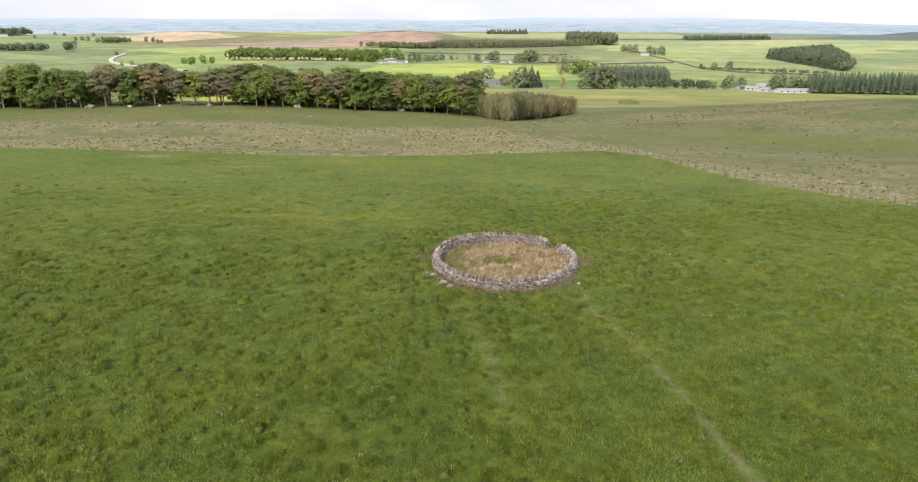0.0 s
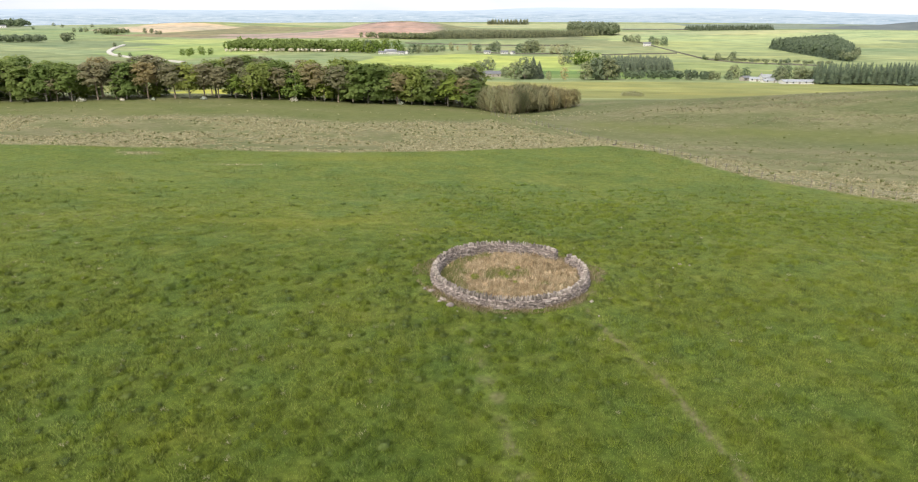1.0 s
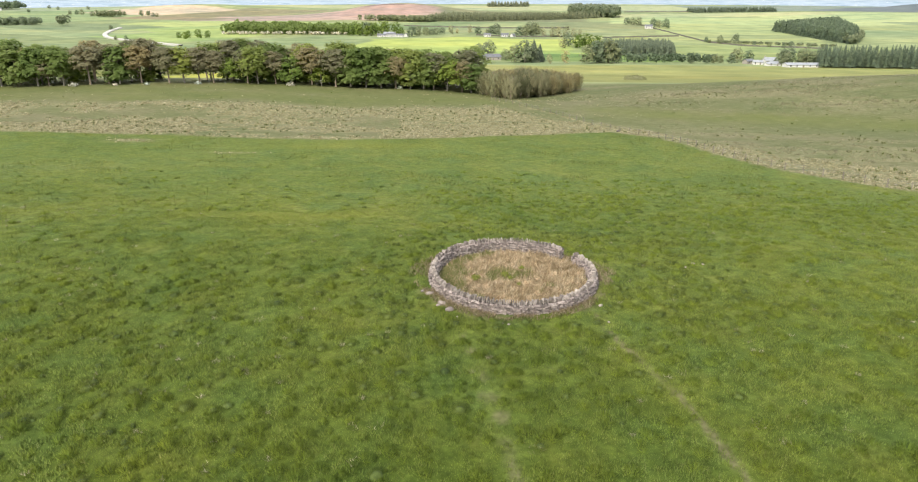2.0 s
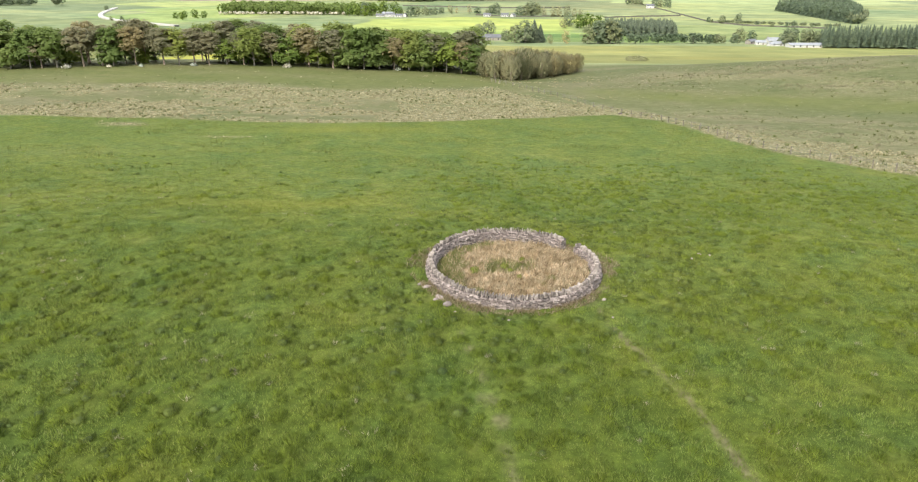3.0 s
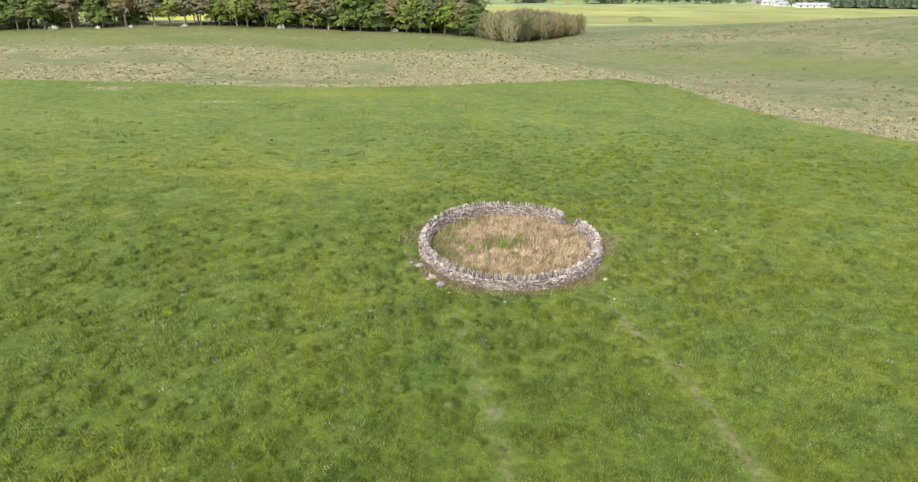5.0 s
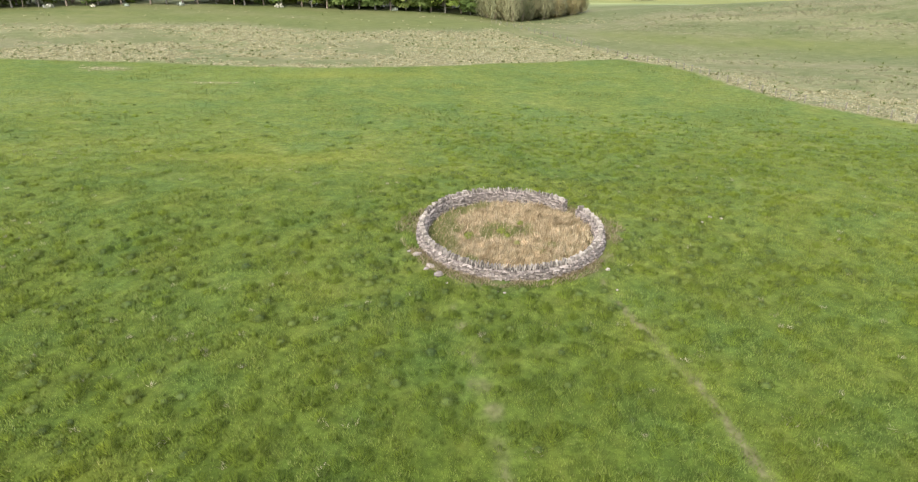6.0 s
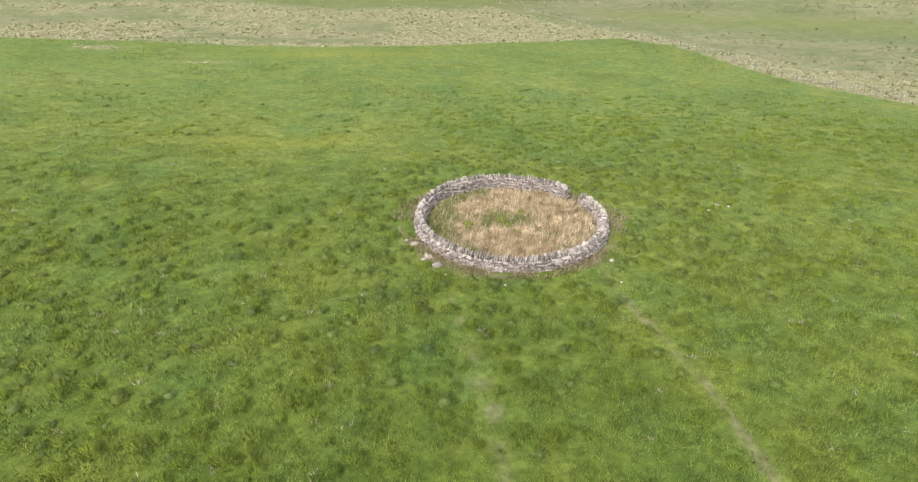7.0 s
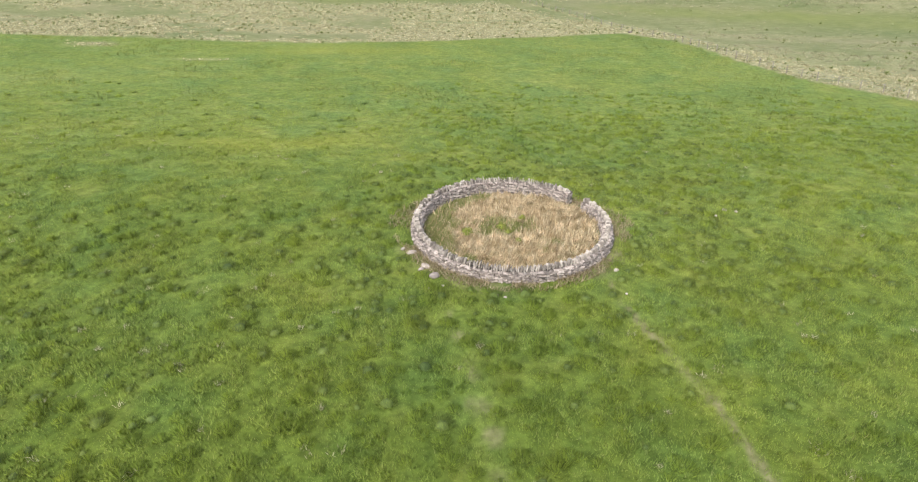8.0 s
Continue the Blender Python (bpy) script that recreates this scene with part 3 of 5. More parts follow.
# ---- ground ----
def axis_lines(lo, hi, a, b, step, grow, fine):
    """Grid lines: quarter steps over the stretch called fine, growing steps outside a to b."""
    out = list(np.arange(a, b + step / 2, step))
    out = sorted(out + [v + step * q for v in out if fine[0] <= v < fine[1] for q in (0.25, 0.5, 0.75)])
    s, v = step, out[-1]
    while v < hi:
        s *= grow
        v += s
        out.append(v)
    s, v = step, out[0]
    while v > lo:
        s *= grow
        v -= s
        out.insert(0, v)
    return np.array(out)


gx = axis_lines(-5000, 5000, -66, 66, 1.1, 1.07, (-12, 12))
gy = axis_lines(-5000, 5000, -48, 126, 1.1, 1.055, (-38, -3))
GX, GY = np.meshgrid(gx, gy)
px, py = GX.ravel(), GY.ravel()
nx, ny = len(gx), len(gy)
idx = np.arange(nx * ny).reshape(ny, nx)
quads = np.stack([idx[:-1, :-1], idx[:-1, 1:], idx[1:, 1:], idx[1:, :-1]], -1).reshape(-1, 4)
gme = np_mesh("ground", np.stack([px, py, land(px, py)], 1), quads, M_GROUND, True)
# pale grows with y in place of distance haze; trodden strips add to it
for key, val in (("moor", moor_amount(px, py)), ("straw", straw_amount(px, py)), ("worn", worn_amount(px, py)), ("litter", wood_floor(px, py)),
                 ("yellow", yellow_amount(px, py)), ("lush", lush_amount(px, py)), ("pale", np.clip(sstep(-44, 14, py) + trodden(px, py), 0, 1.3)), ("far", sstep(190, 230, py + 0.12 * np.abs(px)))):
    at_ = gme.attributes.new(key, "FLOAT", "POINT")
    at_.data.foreach_set("value", np.asarray(val, np.float32))
ground = new("ground", gme)
tagged(ground, "rolling green hill pasture falling to a valley of fields", "ground", kind="structure")


# ---- distance ----
def distant_land():
    """Hazy plain and hills on the skyline, all round."""
    rs = np.random.RandomState(5)
    R, n = 2750.0, 480
    ang = np.linspace(0, 2 * math.pi, n, endpoint=False)
    top = 16 + 6 * (vnoise(ang * 100, 0 * ang, 28, 31) - 0.5) + 3 * (vnoise(ang * 100, 0 * ang, 7, 32) - 0.5)
    az = np.degrees(np.arctan2(np.cos(ang), np.sin(ang)))      # 0 along +y, to the right positive
    top += 14 * np.exp(-((az - 2) / 5.5) ** 2) + 13 * np.exp(-((az - 13) / 9) ** 2) - 12 * sstep(18, 30, az) + 7 * sstep(0, -14, az)
    V = np.concatenate([np.stack([R * np.cos(ang), R * np.sin(ang), np.full(n, -75.0)], 1), np.stack([R * np.cos(ang), R * np.sin(ang), top], 1),
                        np.stack([(R + 500) * np.cos(ang), (R + 500) * np.sin(ang), np.full(n, -75.0)], 1)])
    i = np.arange(n)
    j = (i + 1) % n
    F = np.concatenate([np.stack([i, i + n, j + n, j], 1), np.stack([i + n, i + 2 * n, j + 2 * n, j + n], 1)])
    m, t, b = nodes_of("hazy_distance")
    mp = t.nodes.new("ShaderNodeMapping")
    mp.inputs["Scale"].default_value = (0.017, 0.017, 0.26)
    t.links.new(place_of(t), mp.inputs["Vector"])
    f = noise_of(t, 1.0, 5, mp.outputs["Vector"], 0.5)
    # Haze is put into the colours: bluish emission that pales towards the top.
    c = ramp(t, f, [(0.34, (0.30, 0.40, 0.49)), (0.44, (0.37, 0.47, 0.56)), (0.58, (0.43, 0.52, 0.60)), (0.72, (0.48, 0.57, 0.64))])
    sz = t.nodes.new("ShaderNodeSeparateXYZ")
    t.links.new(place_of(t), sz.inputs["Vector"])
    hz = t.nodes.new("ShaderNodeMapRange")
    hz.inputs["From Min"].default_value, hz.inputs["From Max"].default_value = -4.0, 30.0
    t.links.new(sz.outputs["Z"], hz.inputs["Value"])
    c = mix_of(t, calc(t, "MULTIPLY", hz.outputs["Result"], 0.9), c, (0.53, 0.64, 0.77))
    mq = t.nodes.new("ShaderNodeMapping")
    mq.inputs["Scale"].default_value = (0.05, 0.05, 0.55)
    t.links.new(place_of(t), mq.inputs["Vector"])
    town = t.nodes.new("ShaderNodeMapRange")
    town.inputs["From Min"].default_value, town.inputs["From Max"].default_value = 0.60, 0.72
    t.links.new(noise_of(t, 1.0, 3, mq.outputs["Vector"], 0.6), town.inputs["Value"])
    low = t.nodes.new("ShaderNodeMapRange")
    low.inputs["From Min"].default_value, low.inputs["From Max"].default_value = 8.0, -6.0
    t.links.new(sz.outputs["Z"], low.inputs["Value"])
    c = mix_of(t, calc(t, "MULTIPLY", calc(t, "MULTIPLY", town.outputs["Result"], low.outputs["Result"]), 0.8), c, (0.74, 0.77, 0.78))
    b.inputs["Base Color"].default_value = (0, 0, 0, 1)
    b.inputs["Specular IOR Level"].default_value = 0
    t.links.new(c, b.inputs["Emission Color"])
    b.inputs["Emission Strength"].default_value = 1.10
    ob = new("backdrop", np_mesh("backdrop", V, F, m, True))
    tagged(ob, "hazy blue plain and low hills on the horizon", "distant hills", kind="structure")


distant_land()


def dark_ridge():
    """A wooded ridge in front of the far hills."""
    V, F, n = [], [], 60
    for k in range(n):
        u = k / (n - 1)
        x, y = 840 + 760 * u, 2060 - 260 * u
        h = 34 * math.sin(math.pi * min(1, u * 0.62 + 0.0)) * (0.9 + 0.1 * math.sin(u * 23))
        z = float(land(x, y))
        V += [(x - 40, y - 130, z - 3), (x, y, z + h), (x + 40, y + 160, z - 3)]
    for k in range(n - 1):
        for q in range(2):
            F.append((3 * k + q, 3 * k + 3 + q, 3 * k + 4 + q, 3 * k + 1 + q))
    m = plain_material("far_moorland", (0.085, 0.110, 0.115), (0.135, 0.160, 0.155), 0.02)
    tagged(new("far_ridge", np_mesh("far_ridge", np.array(V), np.array(F), m, True)), "dark moorland ridge below the far hills", "ridge", kind="structure")


dark_ridge()


# ---- the round sheepfold ----
def stone_mesh(rs, name, l, d, h, rough=0.12):
    """A rough block: l along, d deep, h high, with chipped corners."""
    bm = bmesh.new()
    bmesh.ops.create_cube(bm, size=1, matrix=Matrix.Diagonal((l, d, h, 1)))
    bmesh.ops.bevel(bm, geom=bm.edges[:], offset=min(l, h, d) * 0.13, segments=1, affect="EDGES")
    for v in bm.verts:
        v.co.x += (rs.rand() - 0.5) * l * rough
        v.co.y += (rs.rand() - 0.5) * d * rough
        v.co.z += (rs.rand() - 0.5) * h * rough
    me = bpy.data.meshes.new(name)
    bm.to_mesh(me)
    bm.free()
    return me


def rough_box(rs, d):
    """Corners and faces of a plain uneven block, for stones seen from afar."""
    V = np.array([(x, y, z) for x in (-0.5, 0.5) for y in (-d / 2, d / 2) for z in (-0.5, 0.5)], float)
    V += (rs.rand(8, 3) - 0.5) * (0.26, 0.08, 0.30)
    return V, [(0, 1, 3, 2), (4, 6, 7, 5), (0, 4, 5, 1), (2, 3, 7, 6), (1, 5, 7, 3), (0, 2, 6, 4)]


GAP0, GAP1 = radians(33.5), radians(48)
WALL_H = 0.70


def wall_top(w):
    """The wall stands higher on its upper, far side."""
    return WALL_H + 0.10 * math.sin(w)


def bulge(w):
    """The ring is not a true circle: it swells on its upper side."""
    return float(np.interp(math.degrees(w), [0, 35, 62, 90, 115, 150, 180, 225, 270, 315], [0.14, -0.06, 0.18, 0.36, 0.40, 0.24, 0.10, 0.0, 0.04, 0.14], period=360))


def wall_radius(z, outer, w):
    """The faces lean in towards the top."""
    u = z / WALL_H
    return bulge(w) + ((5.84 - 0.12 * u) if outer else (5.34 + 0.08 * u))


def ground_ring(w, r):
    return float(land(FOLD[0] + r * math.cos(w), FOLD[1] + r * math.sin(w)))


def sheepfold():
    rs = np.random.RandomState(11)
    z0 = float(land(*FOLD))
    fold = thing("round_sheepfold", (FOLD[0], FOLD[1], z0), "round drystone sheepfold of pinkish grey stone with an open gap", "sheepfold")
    # hearting between the two faces, coloured dark for the shade in the joints
    n = 150
    ws = np.linspace(GAP1 + 0.012, GAP0 + 2 * math.pi - 0.012, n)
    V, F = [], []
    for w in ws:
        g = ground_ring(w, 5.5) - z0
        for r, z in ((5.74, g - 0.25), (5.63, wall_top(w) - 0.05 + g), (5.49, wall_top(w) - 0.05 + g), (5.43, g - 0.25)):
            r += bulge(w)
            V.append((r * math.cos(w), r * math.sin(w), z))
    for i in range(n - 1):
        for k in range(4):
            q = (k + 1) % 4
            F.append((4 * i + k, 4 * i + q, 4 * i + 4 + q, 4 * i + 4 + k))
    F += [(0, 3, 2, 1), (4 * n - 4, 4 * n - 3, 4 * n - 2, 4 * n - 1)]
    part("hearting", np_mesh("hearting", np.array(V), np.array(F)), M_CORE, fold, "rubble filling between the wall faces, coloured dark as shade in the joints")
    # face stones
    kinds = [stone_mesh(rs, "stone", 1.0, 0.20, 1.0, 0.22) for _ in range(10)]
    plain = [rough_box(rs, 0.20) for _ in range(10)]
    kv = [p[0] for p in plain]
    kf = [p[1] for p in plain]
    for me in kinds:
        me.materials.append(M_STONE)
    jv, singles = [], []
    for outer in (True, False):
        z = -0.06
        while z < WALL_H + 0.08:
            h = 0.052 + 0.036 * rs.rand()
            w = GAP1 + 0.01 * rs.rand()
            end = GAP0 + 2 * math.pi
            while w < end - 0.01:
                l = 0.10 + 0.25 * rs.rand() ** 1.7
                r = wall_radius(max(z, 0), outer, w)
                dw = min(l / r, end - w)
                if dw < 0.012:
                    break
                wm = w + dw / 2
                if z > wall_top(wm) - 0.04:
                    w += dw
                    continue
                rr = r + (rs.rand() - 0.5) * 0.10
                zz = z + h / 2 + ground_ring(wm, 5.5) - z0 + (rs.rand() - 0.5) * 0.03
                hh = h * (0.60 + 0.36 * rs.rand())
                m = (Matrix.Translation((rr * math.cos(wm), rr * math.sin(wm), zz)) @ Matrix.Rotation(wm + math.pi / 2, 4, "Z")
                     @ Matrix.Rotation((rs.rand() - 0.5) * 0.30, 4, "Y") @ Matrix.Diagonal((dw * r * 0.82, 1, hh, 1)))
                k = rs.randint(len(kinds))
                front = math.sin(wm) < -0.62 and outer
                if front and len(singles) < 300:
                    singles.append((k, m))
                else:
                    a = np.array(m)
                    jv.append((k, a))
                w += dw
            z += h
    n, VV, FF = 0, [], []
    for k, a in jv:
        VV.append(kv[k] @ a[:3, :3].T + a[:3, 3])
        FF += [tuple(q + n for q in f) for f in kf[k]]
        n += len(kv[k])
    me = bpy.data.meshes.new("rubble_facing")
    me.from_pydata(np.concatenate(VV).tolist(), [], FF)
    tagged(part("rubble_facing", me, M_STONE, fold, "coursed rough stones of the wall faces"), kind="stuff")
    for k, m in singles:
        ob = new("stone", kinds[k])
        ob.parent = fold
        ob.matrix_basis = m
    # the two square ends at the gap
    for w, s in ((GAP0 + 2 * math.pi, -1), (GAP1, 1)):
        z = -0.05
        while z < wall_top(w) - 0.05:
            h = 0.13 + 0.05 * rs.rand()
            for r in (5.45 + bulge(w), 5.69 + bulge(w)):
                wm = w + s * 0.018
                m = (Matrix.Translation((r * math.cos(wm), r * math.sin(wm), z + h / 2 + ground_ring(w, 5.5) - z0)) @ Matrix.Rotation(wm, 4, "Z")
                     @ Matrix.Rotation((rs.rand() - 0.5) * 0.1, 4, "Z") @ Matrix.Diagonal((0.27, 1.0, h * 0.97, 1)))
                ob = new("stone", kinds[rs.randint(len(kinds))])
                ob.parent = fold
                ob.matrix_basis = m
            z += h
    # cope stones on edge
    copes = [stone_mesh(rs, "cope_stone", 1.0, 1.0, 1.0, 0.34) for _ in range(12)]
    for me in copes:
        for v in me.vertices:
            if v.co.z > 0.2:                    # tops are rounded off and narrower
                v.co.x *= 0.72
                v.co.y *= 0.82
        me.materials.append(M_COPE)
    w = GAP1 + 0.008
    end = GAP0 + 2 * math.pi - 0.008
    while w < end:
        tk = 0.055 + 0.085 * rs.rand() ** 1.6
        wm = w + tk / 2 / 5.5
        h = 0.19 + 0.17 * rs.rand()
        dp = 0.22 + 0.13 * rs.rand()
        r = 5.57 + bulge(wm) + (rs.rand() - 0.5) * 0.05
        m = (Matrix.Translation((r * math.cos(wm), r * math.sin(wm), wall_top(wm) - 0.03 + h / 2 + ground_ring(wm, 5.5) - z0)) @ Matrix.Rotation(wm + math.pi / 2, 4, "Z")
             @ Matrix.Rotation(0.12 + (rs.rand() - 0.5) * 0.46, 4, "Y") @ Matrix.Rotation((rs.rand() - 0.5) * 0.36, 4, "Z") @ Matrix.Diagonal((tk * 0.98, dp, h, 1)))
        ob = new("cope_stone", copes[rs.randint(len(copes))])
        ob.parent = fold
        ob.matrix_basis = m
        w += (tk + 0.045) / 5.5
    return fold


sheepfold()


def fallen_stones():
    rs = np.random.RandomState(19)
    spots = [(-7.75, -16.75, 0.62, 0.50, 0.34, 1), (-8.35, -15.75, 0.60, 0.42, 0.20, 1), (-8.55, -16.1, 0.36, 0.26, 0.18, 0), (-9.35, -14.35, 0.62, 0.40, 0.20, 0),
             (-9.9, -14.0, 0.30, 0.24, 0.14, 0), (2.05, -15.35, 0.30, 0.24, 0.2, 0), (10.0, -6.9, 0.32, 0.26, 0.16, 0), (10.7, -7.1, 0.26, 0.2, 0.14, 0),
             (-7.2, -17.6, 0.20, 0.16, 0.10, 0), (-7.9, -17.9, 0.18, 0.15, 0.1, 0), (-3.9, -18.4, 0.20, 0.16, 0.1, 0), (-4.3, -18.3, 0.16, 0.14, 0.1, 0),
             (2.3, -17.6, 0.18, 0.15, 0.1, 0), (18.6, 91.2, 0.9, 0.7, 0.5, 0), (0.4, -7.6, 0.34, 0.3, 0.2, 0), (9.2, -7.9, 0.2, 0.18, 0.12, 0)]
    for x, y, l, d, h, big in spots:
        bm = bmesh.new()
        bmesh.ops.create_icosphere(bm, subdivisions=2, radius=0.5)
        for v in bm.verts:
            k = 1 + 0.22 * (noise.noise(v.co * 2.3 + Vector((x, y, 0))))
            v.co = Vector((v.co.x * l * k, v.co.y * d * k, max(v.co.z, -0.3) * h * k))
        me = bpy.data.meshes.new("fallen_stone")
        bm.to_mesh(me)
        bm.free()
        me.materials.append(M_STONE if l > 0.3 else M_COPE)
        ob = new("fallen_stone", me)
        ob.matrix_world = pose(*at(x, y, h * 0.18), 0, 0, rs.rand() * 180)
        tagged(ob, "rounded pale boulder lying in the grass" if big else "small pale fieldstone lying in the grass", "stone", "loose stones round the fold")


fallen_stones()


# ---- grass ----
def visible_strip(rs, n, y0, y1, spread):
    """Random spots over a stretch of the hill that widens with y."""
    y = y0 + (y1 - y0) * rs.rand(n)
    half = spread[0] + (spread[1] - spread[0]) * (y - y0) / (y1 - y0)
    keep = rs.rand(n) < half / max(spread)
    y, half = y[keep], half[keep]
    return -4 - 0.07 * (y + 50) + (rs.rand(len(y)) * 2 - 1) * half, y


def off_fold(x, y, lo=4.95, hi=6.15):
    r = np.hypot(x - FOLD[0], y - FOLD[1])
    return (r > hi) | (r < lo)


def field_inside(x, y):
    return y < np.interp(x, EDGE_X, EDGE_Y)


def clump_points(rs, x, y, per, radius):
    k = rs.poisson(per, len(x)) if np.ndim(per) == 0 else rs.poisson(per)
    cx, cy, rr = np.repeat(x, k), np.repeat(y, k), np.repeat(radius, k)
    a, r = rs.rand(len(cx)) * 2 * math.pi, np.sqrt(rs.rand(len(cx))) * rr
    return cx + r * np.cos(a), cy + r * np.sin(a), a, r / rr, np.repeat(np.arange(len(x)), k)


def mounds(rs, x, y, rad, high):
    """Dark cores added as the shade inside tussocks: uneven low domes of 24 triangles."""
    n, m = len(x), 8
    a = np.arange(m) * 2 * math.pi / m + rs.rand(n, 1) * 6
    V, N = np.zeros((n, 2 * m + 1, 3)), np.zeros((n, 2 * m + 1, 3))
    for q, (r, z) in enumerate(((1.0, -0.10), (0.72, 0.62))):
        rr = rad[:, None] * r * (0.78 + 0.44 * rs.rand(n, m))
        V[:, q * m:q * m + m] = np.stack([x[:, None] + rr * np.cos(a), y[:, None] + rr * np.sin(a), np.repeat((high * z)[:, None], m, 1)], -1)
        N[:, q * m:q * m + m] = np.stack([np.cos(a), np.sin(a), np.full((n, m), 0.5 + q * 0.6)], -1)
    V[:, -1] = np.stack([x, y, high], 1)
    N[:, -1, 2] = 1
    V[:, :, 2] += land(x, y)[:, None]
    i = np.arange(m)
    j = (i + 1) % m
    f = np.concatenate([np.stack([i, j, m + j], 1), np.stack([i, m + j, m + i], 1), np.stack([m + i, m + j, np.full(m, 2 * m)], 1)])
    F = (f[None] + (np.arange(n) * (2 * m + 1))[:, None, None]).reshape(-1, 3)
    N = N.reshape(-1, 3)
    return V.reshape(-1, 3), F, N / np.linalg.norm(N, axis=1, keepdims=True)


def rush_likely(x, y):
    """Where the sward is tussocky."""
    f = 0.42 * vnoise(x, y, 8, 41) + 0.30 * vnoise(x, y, 2.4, 42) + 0.16
    ring = np.exp(-((np.hypot(x - FOLD[0], y - FOLD[1]) - 9) / 4.5) ** 2) * 0.28
    smooth = 0.22 * sstep(14, 34, y) + 0.42 * sstep(-7, -17, x) * sstep(-16, -4, y) + 0.07 * sstep(6, 14, x) * sstep(4, -8, y)
    p = f + ring - smooth
    return 0.05 + 0.30 * sstep(0.16, 0.36, p) + 0.42 * sstep(0.34, 0.70, p)


def grass():
    rs = np.random.RandomState(23)
    # short sward
    x, y = visible_strip(rs, 1550000, -46, 34, (26, 74))
    ok = off_fold(x, y, 0) & (rs.rand(len(x)) < 1.02 - sstep(-26, 34, y)) & (rs.rand(len(x)) > worn_amount(x, y) * 0.85)
    x, y = x[ok], y[ok]
    base = np.stack([x, y, land(x, y)], 1)
    hgt = 0.06 + 0.24 * sstep(0.25, 0.8, turf(x, y)) * (0.6 + 0.4 * rs.rand(len(x)))
    V, F = blades(rs, base, hgt * (1 - 0.7 * np.clip(trodden(x, y), 0, 1)), 0.038 + 0.03 * rs.rand(len(x)), 0.35 + 0.5 * rs.rand(len(x)))
    sx, sy = turf_slope(x, y)
    N = soft(sx + rs.normal(0, 0.22, len(x)), sy + rs.normal(0, 0.22, len(x)))
    tagged(new("pasture_grass", np_mesh("pasture_grass", V, F, M_BLADE, normals=N)), "short green hill grass around the fold", "grass", kind="stuff")
    # tussocks
    gx_, gy_ = np.meshgrid(np.arange(-80, 80, 0.80), np.arange(-46, 36, 0.80))
    x = gx_.ravel() + rs.normal(0, 0.26, gx_.size)
    y = gy_.ravel() + rs.normal(0, 0.26, gx_.size)
    half = 26 + 46 * (y + 46) / 76
    ok = (np.abs(x + 4 + 0.07 * (y + 50)) < half) & off_fold(x, y, 0, 6.5) & (rs.rand(len(x)) < rush_likely(x, y) * (1 - 0.8 * sstep(12, 36, y))) & (worn_amount(x, y) < 0.3) & (rs.rand(len(x)) > trodden(x, y))
    x, y = x[ok], y[ok]
    rad = 0.17 + 0.30 * rs.rand(len(x)) ** 1.5
    bx, by, a, rr, k = clump_points(rs, x, y, 104 * (rad / 0.3) ** 1.5 * np.where(y < 0, 1.0, 0.55), rad)
    high = 0.20 + 0.60 * rad * (0.5 + 0.5 * rs.rand(len(x)))
    top = high[k]
    base = np.stack([bx, by, land(bx, by)], 1)
    V, F = blades(rs, base, top * (1.0 - 0.5 * rr * rr) * (0.85 + 0.2 * rs.rand(len(bx))), np.full(len(bx), 0.036), 0.22 + 0.6 * rr, a + rs.normal(0, 0.5, len(bx)))
    N = soft(1.1 * rr * np.cos(a) + rs.normal(0, 0.2, len(bx)), 1.1 * rr * np.sin(a) + rs.normal(0, 0.2, len(bx)))
    rushy = (rs.rand(len(x)) < 0.10 + 0.55 * sstep(-27, -15, y) * sstep(22, 11, np.hypot(x - FOLD[0] - 3, y - FOLD[1])) + 0.22 * sstep(-15, -20, x))
    for pick, nm, mat, lab in ((~rushy, "tussock_grass", M_RUSH, "dense tussocks of coarse green grass"), (rushy, "rush_tussocks", M_TUSSOCK, "darker tussocks of rush round the fold")):
        sel = np.repeat(pick[k], 3)
        tagged(new(nm, np_mesh(nm, V[sel], np.arange(sel.sum()).reshape(-1, 3), mat, normals=N[sel])), lab, "tussocks", kind="stuff")
    # dark cores in place of the shade within the rush tussocks
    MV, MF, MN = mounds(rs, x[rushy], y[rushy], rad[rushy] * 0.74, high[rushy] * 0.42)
    tagged(new("tussock_shade_cores", np_mesh("tussock_shade_cores", MV, MF, M_TUFTSHADE, normals=MN)), "dark cores added as the shade inside the rush tussocks", "tussocks", kind="stuff")
    # dead, bleached wisps lying between the tussocks
    x, y = visible_strip(rs, 900, -45, 6, (24, 52))
    ok = off_fold(x, y, 0, 7) & (rs.rand(len(x)) < 0.25 + 0.75 * sstep(-8, -16, x) * sstep(0.45, 0.7, vnoise(x, y, 7, 81)))
    x, y = x[ok], y[ok]
    bx, by, a, rr, k = clump_points(rs, x, y, 16, 0.12 + 0.28 * rs.rand(len(x)) ** 2)
    base = np.stack([bx, by, land(bx, by) + 0.10], 1)
    V, F = blades(rs, base, 0.10 + 0.14 * rs.rand(len(bx)), np.full(len(bx), 0.035), 0.7 + 0.25 * rs.rand(len(bx)))
